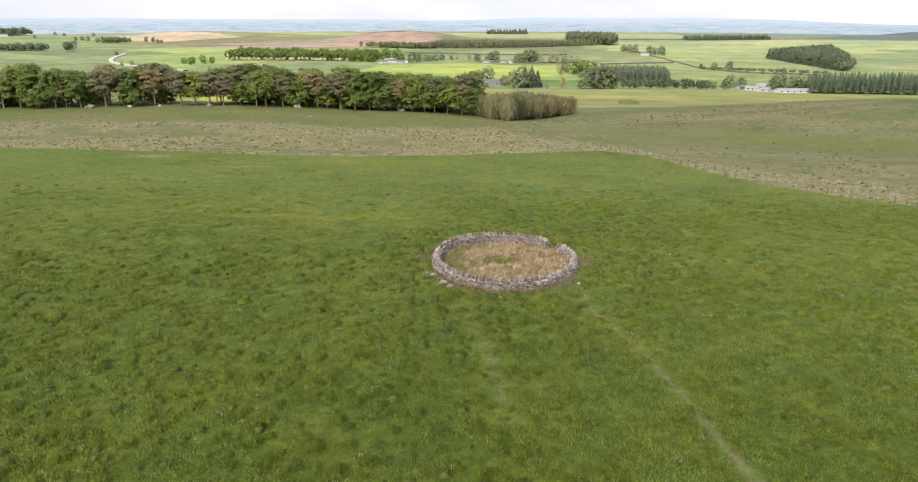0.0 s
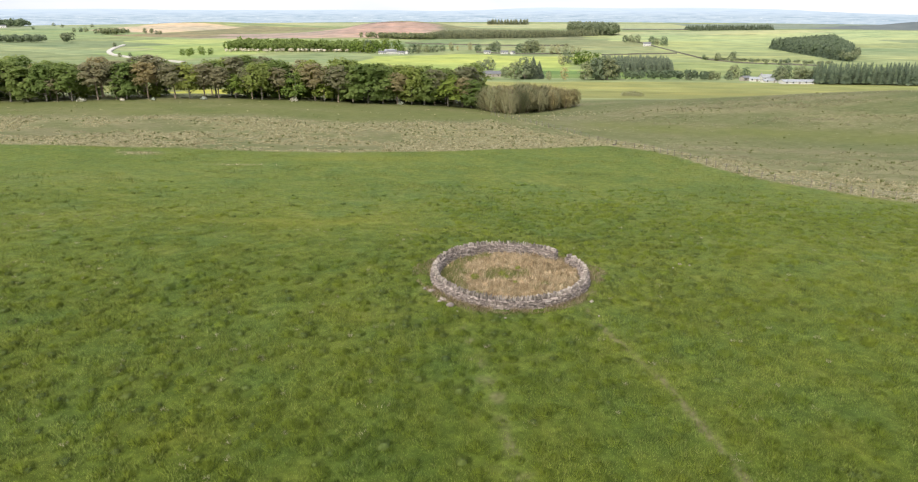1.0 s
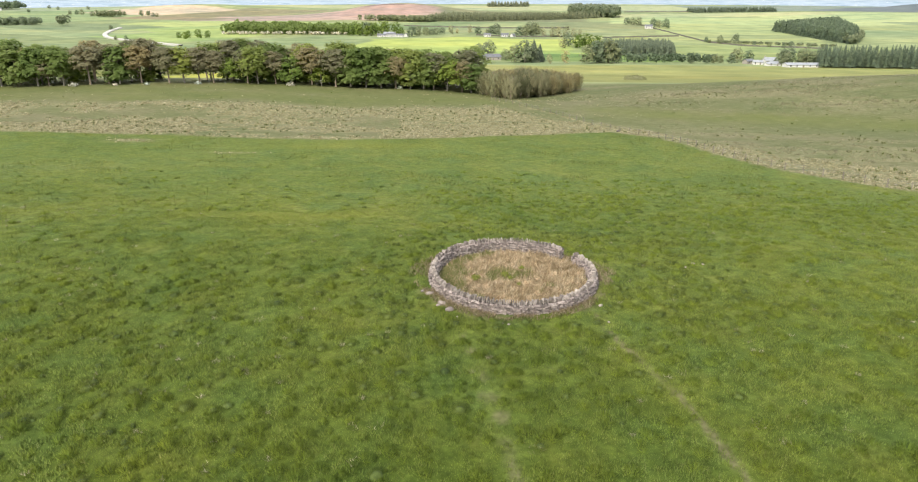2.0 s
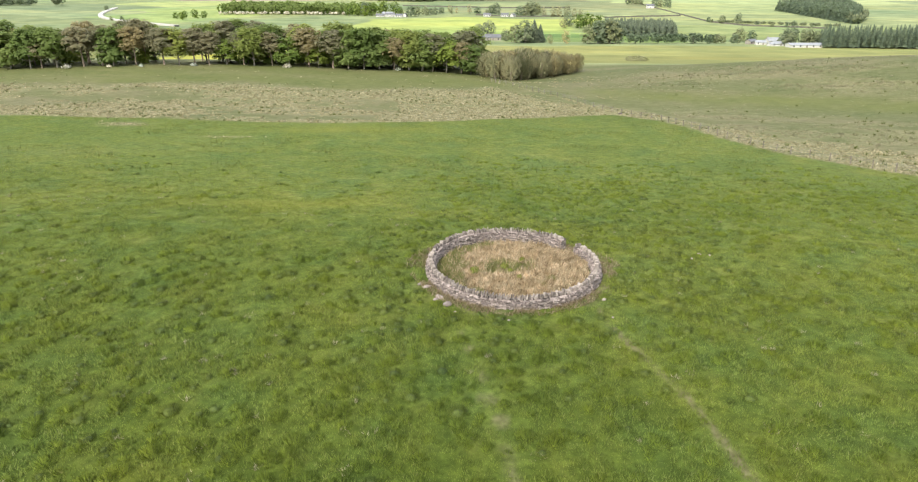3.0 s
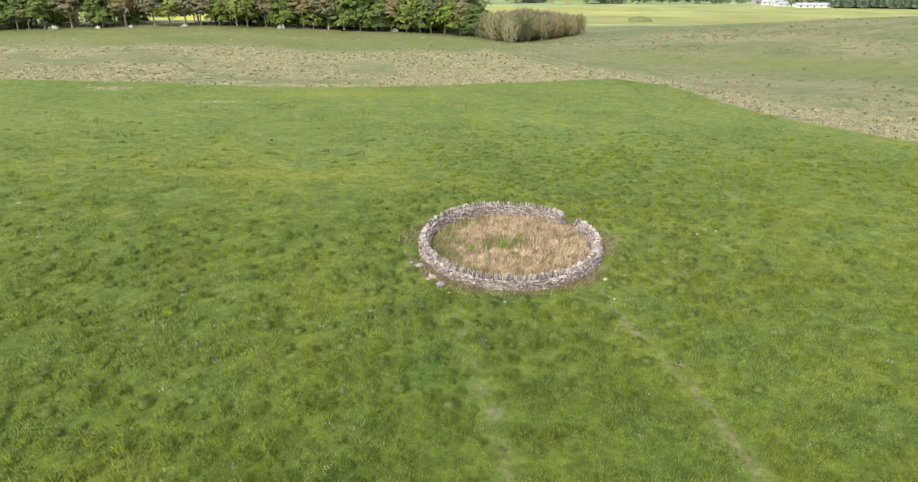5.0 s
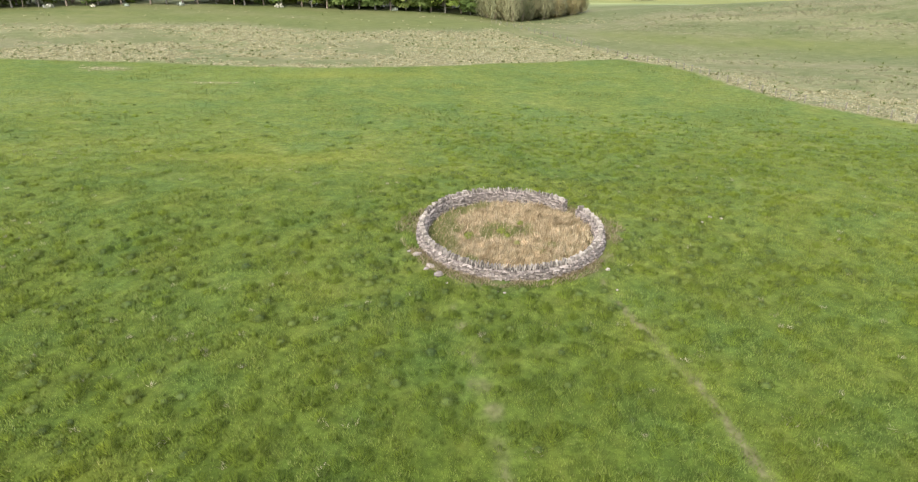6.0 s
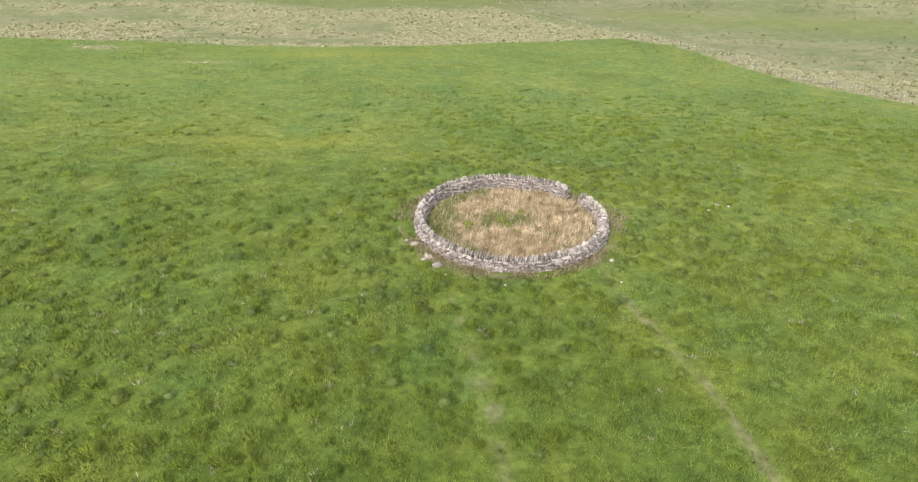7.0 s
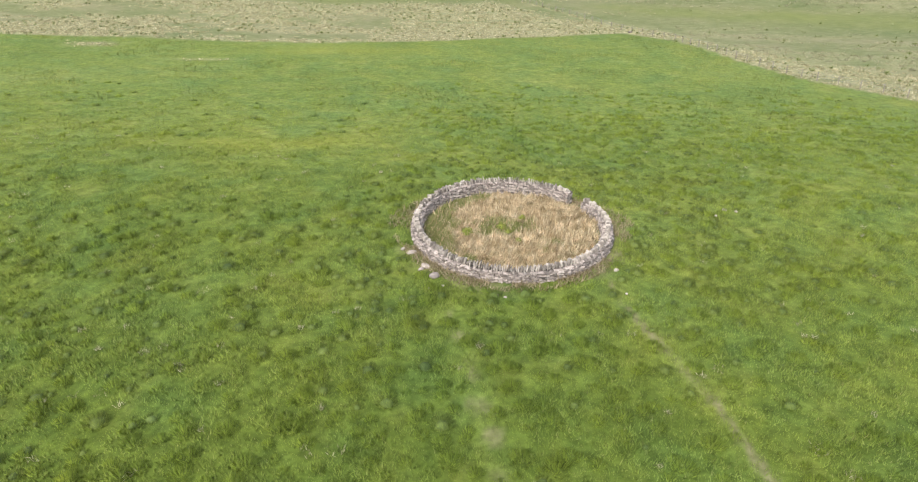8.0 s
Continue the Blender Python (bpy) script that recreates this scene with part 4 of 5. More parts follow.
    tagged(new("dead_grass", np_mesh("dead_grass", V, F, M_WITHER, normals=soft(rs.normal(0, 0.3, len(bx)), rs.normal(0, 0.3, len(bx))))), "pale dead wisps lying between the tussocks", "grass", kind="stuff")
    # coarser sward down the far side of the hill
    x, y = visible_strip(rs, 150000, -8, 92, (55, 130))
    ok = field_inside(x, y) & off_fold(x, y, 0) & (rs.rand(len(x)) < sstep(-8, 34, y) * (1 - 0.8 * yellow_amount(x, y)))
    x, y = x[ok], y[ok]
    lump = 0.6 * vnoise(x, y, 5, 47) + 0.4 * vnoise(x, y, 1.6, 48)
    base = np.stack([x, y, land(x, y)], 1)
    V, F = blades(rs, base, 0.08 + 0.30 * sstep(0.5, 0.75, lump) * rs.rand(len(x)), 0.10 + 0.06 * rs.rand(len(x)), 0.3 + 0.4 * rs.rand(len(x)))
    N = soft(rs.normal(0, 0.3, len(x)), rs.normal(0, 0.3, len(x)))
    tagged(new("field_grass", np_mesh("field_grass", V, F, M_FIELD, normals=N)), "green grass on the far slope of the field", "grass", kind="stuff")
    # bleached moor tufts
    x, y = visible_strip(rs, 120000, 28, 165, (80, 190))
    s = straw_amount(x, y)
    ok = rs.rand(len(x)) < s ** 1.3 * 0.9 + 0.006 * moor_amount(x, y) + 0.7 * np.exp(-((x - 80) / 55) ** 2 - ((y - 137) / 20) ** 2) * sstep(0.35, 0.8, vnoise(x * 0.4, y, 5, 66))
    x, y = x[ok], y[ok]
    hill = (x > 20) & (y > np.interp(x, BACK_X, BACK_Y) + 4)
    for pick, nm, mat, lab in ((~hill, "moor_grass", M_MOORTUFT, "bleached straw-coloured moor grass tufts beyond the field"), (hill, "hill_grass", M_WITHER, "withered brownish grass tufts on the far knoll")):
        bx, by, a, rr, k = clump_points(rs, x[pick], y[pick], 9, 0.18 + 0.26 * rs.rand(pick.sum()))
        base = np.stack([bx, by, land(bx, by)], 1)
        V, F = blades(rs, base, 0.16 + 0.20 * rs.rand(len(bx)), np.full(len(bx), 0.15 if nm == "moor_grass" else 0.11), 0.60 + 0.38 * rs.rand(len(bx)), a)
        N = soft(1.2 * rr * np.cos(a), 1.2 * rr * np.sin(a))
        tagged(new(nm, np_mesh(nm, V, F, mat, normals=N)), lab, "grass", kind="stuff")
    # dark rushes among them, partly standing in for small shadows between tufts
    x, y = visible_strip(rs, 22000, 28, 165, (80, 190))
    ok = ~field_inside(x, y) & (rs.rand(len(x)) < 0.010 + 0.38 * straw_amount(x, y)) & (vnoise(x, y, 5, 63) > 0.3)
    x, y = x[ok], y[ok]
    bx, by, a, rr, k = clump_points(rs, x, y, 7, 0.2 + 0.25 * rs.rand(len(x)))
    base = np.stack([bx, by, land(bx, by)], 1)
    V, F = blades(rs, base, 0.25 + 0.25 * rs.rand(len(bx)), np.full(len(bx), 0.14), 0.2 + 0.4 * rs.rand(len(bx)), a)
    tagged(new("moor_rushes", np_mesh("moor_rushes", V, F, M_DARKRUSH)), "dark green rushes scattered through the moor grass, partly in place of small shadows", "rushes", kind="stuff")
    # rank dry grass inside the fold and against its foot
    r, a = 5.1 * np.sqrt(rs.rand(1150)), rs.rand(1150) * 2 * math.pi
    rad = 0.16 + 0.26 * rs.rand(1150)
    x, y, az, rr, k = clump_points(rs, FOLD[0] + r * np.cos(a), FOLD[1] + r * np.sin(a), 62 * (rad / 0.29) ** 1.5, rad)
    n, r = len(x), np.hypot(x - FOLD[0], y - FOLD[1])
    tall = (0.32 + 0.36 * rs.rand(1150))[k]
    green = sstep(0.50, 0.70, 0.6 * vnoise(x, y, 2.2, 51) + 0.4 * vnoise(x, y, 0.7, 52) + 0.10 * sstep(4.2, 5.1, r) + 0.44 * sstep(3.4, 4.7, r) * sstep(0.2, -0.5, (x - FOLD[0]) / 5.3) + 0.16 * np.exp(-((x - FOLD[0] + 0.4) / 1.1) ** 2 - ((y - FOLD[1] - 0.7) / 0.9) ** 2) - 0.10)
    dry = rs.rand(n) > green * 0.85
    hgt = tall * (1 - 0.45 * rr * rr) * (0.75 + 0.4 * rs.rand(n))
    drift = vnoise(x, y, 2.4, 57) * 2.4 - 0.4                # wisps lie over together
    nx_, ny_ = 1.0 * rr * np.cos(az), 1.0 * rr * np.sin(az)
    az = np.where(rs.rand(n) < 0.6, drift, az) + rs.normal(0, 0.4, n)
    for pick, nm, mat, lab in ((dry, "dry_grass", M_STRAW, "rank bleached grass filling the fold"), (~dry, "fold_grass", M_FOLDGREEN, "green grass among the dry grass inside the fold")):
        base = np.stack([x[pick], y[pick], land(x[pick], y[pick])], 1)
        V, F = blades(rs, base, hgt[pick] * (1 if nm == "dry_grass" else 0.8), np.full(pick.sum(), 0.05), 0.3 + 0.6 * rr[pick], az[pick])
        N = soft(nx_[pick] + rs.normal(0, 0.45, pick.sum()), ny_[pick] + rs.normal(0, 0.45, pick.sum()))
        tagged(new(nm, np_mesh(nm, V, F, mat, normals=N)), lab, "grass", kind="stuff")
    n = 8500
    a = rs.rand(n) * 2 * math.pi
    wide = np.maximum(np.exp(-((a - 2.95) / 0.4) ** 2), np.exp(-(((a + 0.1) % (2 * math.pi) - 0.3) / 0.3) ** 2))
    r = 6.02 + (0.75 + 0.9 * wide) * rs.rand(n) ** (2 - wide)
    x, y = FOLD[0] + r * np.cos(a), FOLD[1] + r * np.sin(a)
    ok = vnoise(x, y, 1.3, 61) > 0.40
    x, y = x[ok], y[ok]
    base = np.stack([x, y, land(x, y)], 1)
    V, F = blades(rs, base, 0.14 + 0.26 * rs.rand(len(x)), np.full(len(x), 0.05), 0.4 + 0.5 * rs.rand(len(x)))
    tagged(new("wall_foot_grass", np_mesh("wall_foot_grass", V, F, M_FOOT)), "withered grass along the foot of the wall", "grass", kind="stuff")


grass()


def weed(x, y, size, seed):
    rs = np.random.RandomState(seed)
    n = 240
    d = rs.normal(0, 1, (n, 3))
    d /= np.linalg.norm(d, axis=1, keepdims=True)
    d[:, 2] = np.abs(d[:, 2])
    c = d * size * (0.5 + 0.5 * rs.rand(n))[:, None] * (1, 1, 0.9)
    V, F, N = leaves(rs, c, d, np.full(n, size * 0.13))
    c0 = at(x, y, 0.12)
    ob = new("weed_clump", np_mesh("weed_clump", V + (0, 0, 0.15), F, M_FRESH, normals=N))
    ob.location = c0
    tagged(ob, "bright yellow-green weed clump among the dry grass", "weed", "weeds inside the fold")


for k, (x, y, s) in enumerate([(-6.35, -12.2, 0.40), (-4.3, -11.3, 0.34), (-3.9, -11.9, 0.24), (-3.1, -10.0, 0.26), (-3.3, -12.9, 0.22)]):
    weed(x, y, s, 70 + k)


# ---- trees ----
def tree(name, place, label, category, seed, H, spread, bare, leafmat, barkmat, n_clumps, per, size, group, pad=1.0):
    """Tapered trunk with limbs, and a crown of many small leaf sprays gathered in clumps."""
    rs = np.random.RandomState(seed)
    ob = thing(name, place, label, category, group)
    tr = 0.013 * H + 0.04
    P = [np.array([0, 0, -0.4])]
    bend = rs.normal(0, 0.02 * H, 2)
    for u in (0.08, 0.3, 0.55, 0.8):
        P.append(np.array([bend[0] * u * u + rs.normal(0, 0.05), bend[1] * u * u + rs.normal(0, 0.05), u * H]))
    tubes = [tube(P, [tr * 1.35, tr, tr * 0.8, tr * 0.5, tr * 0.15], 6)]
    clumps = []
    for k in range(n_clumps):
        u = bare + (1 - bare) * (k + 0.5) / n_clumps
        a = k * 2.4 + rs.rand()
        prof = math.sin(math.pi * min(1, 0.18 + 0.82 * (u - bare) / (1 - bare) * 0.92)) ** 0.7
        rad = spread * prof * (0.55 + 0.45 * rs.rand())
        c = np.array([bend[0] * u * u + rad * math.cos(a), bend[1] * u * u + rad * math.sin(a), H * (u * 0.93 + 0.02)])
        r = spread * (0.36 + 0.18 * rs.rand())
        clumps.append((c, r))
        if k % 2 == 0:
            s = np.array([bend[0] * u * u * 0.6, bend[1] * u * u * 0.6, H * max(0.16, u - 0.20)])
            tubes.append(tube([s, (s + c) / 2 + (0, 0, -0.2), c], [tr * 0.42, tr * 0.28, tr * 0.08], 4))
    V, F = join_tubes(tubes)
    part("trunk", np_mesh("trunk", V, F, None, True), barkmat, ob)
    C, D = [], []
    for c, r in clumps:
        d = rs.normal(0, 1, (per, 3))
        d /= np.linalg.norm(d, axis=1, keepdims=True)
        d[:, 2] = np.where(d[:, 2] < -0.3, -d[:, 2] * 0.6, d[:, 2])
        q = c + d * r * (0.55 + 0.5 * rs.rand(per))[:, None] * (1, 1, pad)
        C.append(q)
        o = (q - (bend[0] * 0.4, bend[1] * 0.4, H * (0.35 + 0.4 * bare))) / (spread, spread, H * 0.55)
        D.append(0.45 * d + 0.9 * o / (np.linalg.norm(o, axis=1, keepdims=True) + 1e-6))
    C, D = np.concatenate(C), np.concatenate(D)
    V, F, N = leaves(rs, C, D + (0, 0, 0.5), np.full(len(C), size))
    part("crown", np_mesh("crown", V, F, normals=N), leafmat, ob)
    return ob


def conifer_arrays(rs, H, R, whorls, arms):
    """Whorls of drooping boughs, each one a pointed pair of triangles."""
    V, F, N = [], [], []
    for w in range(whorls):
        u = (w + 0.3) / whorls
        z = H * (0.10 + 0.88 * u)
        r = R * (1 - u) ** 0.85 + 0.15
        for k in range(arms):
            a = 2 * math.pi * (k + 0.5 * (w % 2)) / arms + rs.normal(0, 0.15)
            rr = r * (0.75 + 0.5 * rs.rand())
            c, s = math.cos(a), math.sin(a)
            wd = rr * 0.42 + 0.12
            n = len(V)
            V += [(0, 0, z + H / whorls * 0.9), (c * rr * 0.6 - s * wd, s * rr * 0.6 + c * wd, z - 0.05 * rr), (c * rr, s * rr, z - 0.35 * rr),
                  (c * rr * 0.6 + s * wd, s * rr * 0.6 - c * wd, z - 0.05 * rr)]
            F.append((n, n + 3, n + 2, n + 1))
            N += [(c + rs.normal(0, 0.2), s + rs.normal(0, 0.2), 0.7)] * 4
    N = np.array(N)
    return np.array(V), np.array(F), N / np.linalg.norm(N, axis=1, keepdims=True)


def conifer(place, seed, H, R, label, group):
    rs = np.random.RandomState(seed)
    ob = thing("spruce_tree", place, label, "conifer", group)
    V, F = tube([(0, 0, -0.4), (0, 0, H * 0.5), (0, 0, H * 0.95)], [0.02 * H, 0.013 * H, 0.02], 5)
    part("trunk", np_mesh("trunk", V, F), M_PINEBARK, ob)
    V, F, N = conifer_arrays(rs, H, R, 16, 9)
    part("crown", np_mesh("crown", V, F, normals=N), M_SPRUCE, ob)
    return ob


def forest_block(name, label, spots, seed, H, R, mat, broad=False):
    """A far wood whose trees cannot be counted."""
    rs = np.random.RandomState(seed)
    V, F, N, n = [], [], [], 0
    for x, y in spots:
        h = H * (0.8 + 0.4 * rs.rand())
        if broad:
            d = rs.normal(0, 1, (46, 3))
            d /= np.linalg.norm(d, axis=1, keepdims=True)
            c = d * (R, R, h * 0.40) * (0.7 + 0.4 * rs.rand(46))[:, None] + (0, 0, h * 0.58)
            v, f, nn = leaves(rs, c, d, np.full(46, R * 0.42))
        else:
            v, f, nn = conifer_arrays(rs, h, R * (0.85 + 0.3 * rs.rand()), 9, 6)
        V.append(v + at(x, y))
        F.append(f + n)
        N.append(nn)
        n += len(v)
    tagged(new(name, np_mesh(name, np.concatenate(V), np.concatenate(F), mat, normals=np.concatenate(N))), label, "far wood", kind="stuff")


def in_quad(rs, corners, spacing):
    """Jittered spots inside a four-cornered piece of land."""
    (ax, ay), (bx, by), (cx, cy), (dx, dy) = corners
    n1 = max(1, int(max(math.hypot(bx - ax, by - ay), math.hypot(cx - dx, cy - dy)) / spacing))
    n2 = max(1, int(max(math.hypot(dx - ax, dy - ay), math.hypot(cx - bx, cy - by)) / spacing))
    out = []
    for i in range(n1 + 1):
        for j in range(n2 + 1):
            u, v = (i + rs.normal(0, 0.25)) / n1, (j + rs.normal(0, 0.25)) / n2
            out.append(((ax * (1 - u) + bx * u) * (1 - v) + (dx * (1 - u) + cx * u) * v, (ay * (1 - u) + by * u) * (1 - v) + (dy * (1 - u) + cy * u) * v))
    return out


def near_wood():
    rs = np.random.RandomState(31)
    G = "trees of the shelter wood"
    broad = [tree("broadleaf_tree", (0, 0, 0), "tall green broadleaf tree in the shelter wood", "tree", 100 + k, 13.2 + 0.8 * (k % 3), 3.9, 0.25, M_LEAF, M_BARK, 36, 62, 0.44, G) for k in range(4)]
    pine = [tree("pine_tree", (0, 0, 0), "brownish pine with a bare trunk in the shelter wood", "tree", 120 + k, 13.0 + 0.8 * (k % 3), 3.5, 0.42, M_PINE, M_PINEBARK, 30, 58, 0.36, G, 0.72) for k in range(4)]
    low = [tree("broadleaf_tree", (0, 0, 0), "dense green broadleaf tree leafy to the ground", "tree", 110 + k, 12.6, 3.7, 0.10, M_LEAF, M_BARK, 38, 62, 0.44, G) for k in range(3)]
    lime = [tree("broadleaf_tree", (0, 0, 0), "small bright green broadleaf tree at the edge of the wood", "tree", 140 + k, 8.5, 3.2, 0.20, M_LIME, M_BARK, 20, 58, 0.32, G) for k in range(2)]
    first = {}

    def put(ob, x, y, s, turn):
        m = pose(*at(x, y, -0.05), 0, 0, turn)
        s *= 0.85 if x < -75 else 0.90
        if ob not in first:
            first[ob] = True
            ob.matrix_basis = m
            ob.scale = (s * 1.42, s * 1.42, s)
        else:
            c = copy_thing(ob, m)
            c.scale = (s * 1.42, s * 1.42, s)

    # the front row, tree by tree: p pine, b broadleaf, w leafy to the ground, l young and bright
    front = [(-171, "p", 0.9), (-164.5, "b", 1.0), (-157.8, "w", 1.0), (-151.2, "b", 0.95), (-147.3, "p", 0.72), (-142.9, "b", 1.0), (-135.5, "p", 1.06), (-130.6, "p", 0.9),
             (-126.9, "w", 1.02), (-121.1, "p", 0.98), (-113.0, "p", 1.0), (-108.8, "b", 0.95), (-104.6, "p", 1.0), (-100.4, "p", 0.9), (-95.7, "l", 1.05), (-90.1, "p", 0.92),
             (-86.7, "b", 1.0), (-81.5, "p", 0.84), (-76.0, "l", 1.2), (-70.1, "p", 0.98), (-66.6, "l", 0.8), (-61.8, "p", 1.0), (-57.0, "w", 1.02), (-52.2, "w", 1.08), (-47.5, "w", 1.0),
             (-42.8, "p", 0.86), (-38.3, "w", 1.05), (-34.1, "w", 0.95), (-30.8, "p", 0.95), (-26.3, "l", 1.28), (-21.5, "p", 0.8), (-18.5, "w", 0.8)]
    for x, kind, s in front:
        y = float(np.interp(x, WOOD_X, WOOD_Y)) + 1.5 + rs.normal(0, 0.6)
        pool = {"p": pine, "b": broad, "w": low, "l": lime}[kind]
        put(pool[rs.randint(len(pool))], x, y, s, rs.rand() * 360)
    for row in range(5):
        x = -238 + rs.rand() * 4
        while x < -19:
            f = float(np.interp(x, WOOD_X, WOOD_Y))
            y = f + 3.0 + row * 6.0 + rs.normal(0, 1.2)
            gap = (-120 < x < -114 and row < 4) or row > (2 if x < -88 else 3)                     # a way through to the bright field behind
            if not gap and not (row == 0 and x > -173) and not (row in (1, 2) and rs.rand() < 0.2):
                share = 0.72 if x > -72 else 0.48
                pool = low if x > -66 and rs.rand() < 0.4 else broad if rs.rand() < share else pine
                put(pool[rs.randint(len(pool))], x, y, 0.84 + 0.3 * rs.rand(), rs.rand() * 360)
            x += 4.8 + 2.4 * rs.rand()
    # undergrowth
    shrubs = [tree("undergrowth_shrub", (0, 0, 0), "dark leafy shrub under the wood's trees", "shrub", 150 + k, 3.0, 2.0, 0.05, M_LIME, M_BARK, 9, 44, 0.34, "undergrowth of the wood") for k in range(2)]
    x = -236.0
    while x < -18:
        f = float(np.interp(x, WOOD_X, WOOD_Y))
        if not (-124 < x < -108 or -141 < x < -137 or rs.rand() < 0.12):
            put(shrubs[rs.randint(2)], x, f + 19 + rs.normal(0, 2), 0.9 + 0.7 * rs.rand(), rs.rand() * 360)
            if x > -88 or rs.rand() < 0.35:
                put(shrubs[rs.randint(2)], x + 1.5, f + 9 + rs.normal(0, 1.5), 1.0 + 0.7 * rs.rand(), rs.rand() * 360)
        x += 3.6 + 2.5 * rs.rand()
    # blossoming shrubs and dead wood along the front
    for k, (x, y, s) in enumerate([(-138, 140, 1.1), (-117, 144, 0.6), (-103, 149, 0.8), (-75.5, 155, 1.0), (-41.5, 161, 0.7), (-126, 142, 0.6)]):
        rs2 = np.random.RandomState(160 + k)
        d = rs2.normal(0, 1, (150, 3))
        d /= np.linalg.norm(d, axis=1, keepdims=True)
        d[:, 2] = np.abs(d[:, 2])
        V, F, N = leaves(rs2, d * (1.5 * s, 1.0 * s, 1.3 * s) * (0.5 + 0.5 * rs2.rand(150))[:, None], d, np.full(150, 0.22))
        ob = new("hawthorn_bush", np_mesh("hawthorn_bush", V, F, M_BLOSSOM, normals=N))
        ob.location = at(x, y - 1.5, 0.1)
        tagged(ob, "low hawthorn bush in white blossom at the wood's edge", "bush", "blossoming bushes")


near_wood()


def sapling(seed):
    """Slim forked stems that end in a haze of upright twigs."""
    rs = np.random.RandomState(seed)
    ob = thing("bare_sapling", (0, 0, 0), "bare grey-brown sapling crowded in a thicket", "tree", "saplings of the thicket")
    tubes = []
    for k in range(6):
        a, out = k * 1.05 + rs.rand(), 0.5 + 1.3 * rs.rand()
        top = np.array([out * math.cos(a), out * math.sin(a), 5.2 + 1.4 * rs.rand()])
        tubes.append(tube([(0.1 * math.cos(a), 0.1 * math.sin(a), -0.3), top * (0.35, 0.35, 0.5), top], [0.045, 0.03, 0.012], 4))
    V, F = join_tubes(tubes)
    part("trunk", np_mesh("trunk", V, F, None, True), M_PINEBARK, ob)
    n = 900
    d = rs.normal(0, 1, (n, 3))
    d /= np.linalg.norm(d, axis=1, keepdims=True)
    B = d * (2.5, 2.5, 3.2) * (rs.rand(n) ** 0.45)[:, None] + (0, 0, 3.0)
    B[:, 2] = np.maximum(B[:, 2], 0.15)
    az = np.arctan2(d[:, 1], d[:, 0]) + rs.normal(0, 0.7, n)
    V, F = blades(rs, B, 0.6 + 0.7 * rs.rand(n), 0.11 + 0.10 * rs.rand(n), 0.25 + 0.6 * rs.rand(n), az)
    N = soft(0.9 * d[:, 0] + rs.normal(0, 0.15, n), 0.9 * d[:, 1] + rs.normal(0, 0.15, n))
    part("crown", np_mesh("crown", V, F, normals=N), M_TWIG, ob)
    return ob


def thicket():
    """Bare grey-brown saplings crowded at the end of the wood."""
    rs = np.random.RandomState(37)
    kinds = [sapling(180 + k) for k in range(4)]
    n = 0
    for x, y in in_quad(rs, [(-15, 160), (-5.5, 149), (17, 174), (4, 186)], 3.0):
        ob = kinds[n % 4]
        m = pose(*at(x, y, -0.05), 0, 0, rs.rand() * 360)
        s = 1.04 + 0.3 * rs.rand() - 0.014 * max(0, x + 2)
        if n < 4:
            ob.matrix_basis = m
        else:
            ob = copy_thing(ob, m)
        ob.scale = (s, s, s)
        n += 1


thicket()


def spreading_bush():
    """A low pale bush in the hollow behind the knoll."""
    rs = np.random.RandomState(41)
    d = rs.normal(0, 1, (700, 3))
    d /= np.linalg.norm(d, axis=1, keepdims=True)
    d[:, 2] = np.abs(d[:, 2])
    c = d * (5.5, 3.5, 2.6) * (0.6 + 0.45 * rs.rand(700))[:, None]
    c[:, 2] *= 0.6 + 0.6 * vnoise(c[:, 0], c[:, 1], 2.0, 5)
    V, F, N = leaves(rs, c, d, np.full(700, 0.3))
    ob = new("spreading_bush", np_mesh("spreading_bush", V, F, M_TWIG, normals=N))
    ob.location = at(49, 254, 0.1)
    tagged(ob, "low spreading pale green bush in a hollow", "bush")


spreading_bush()


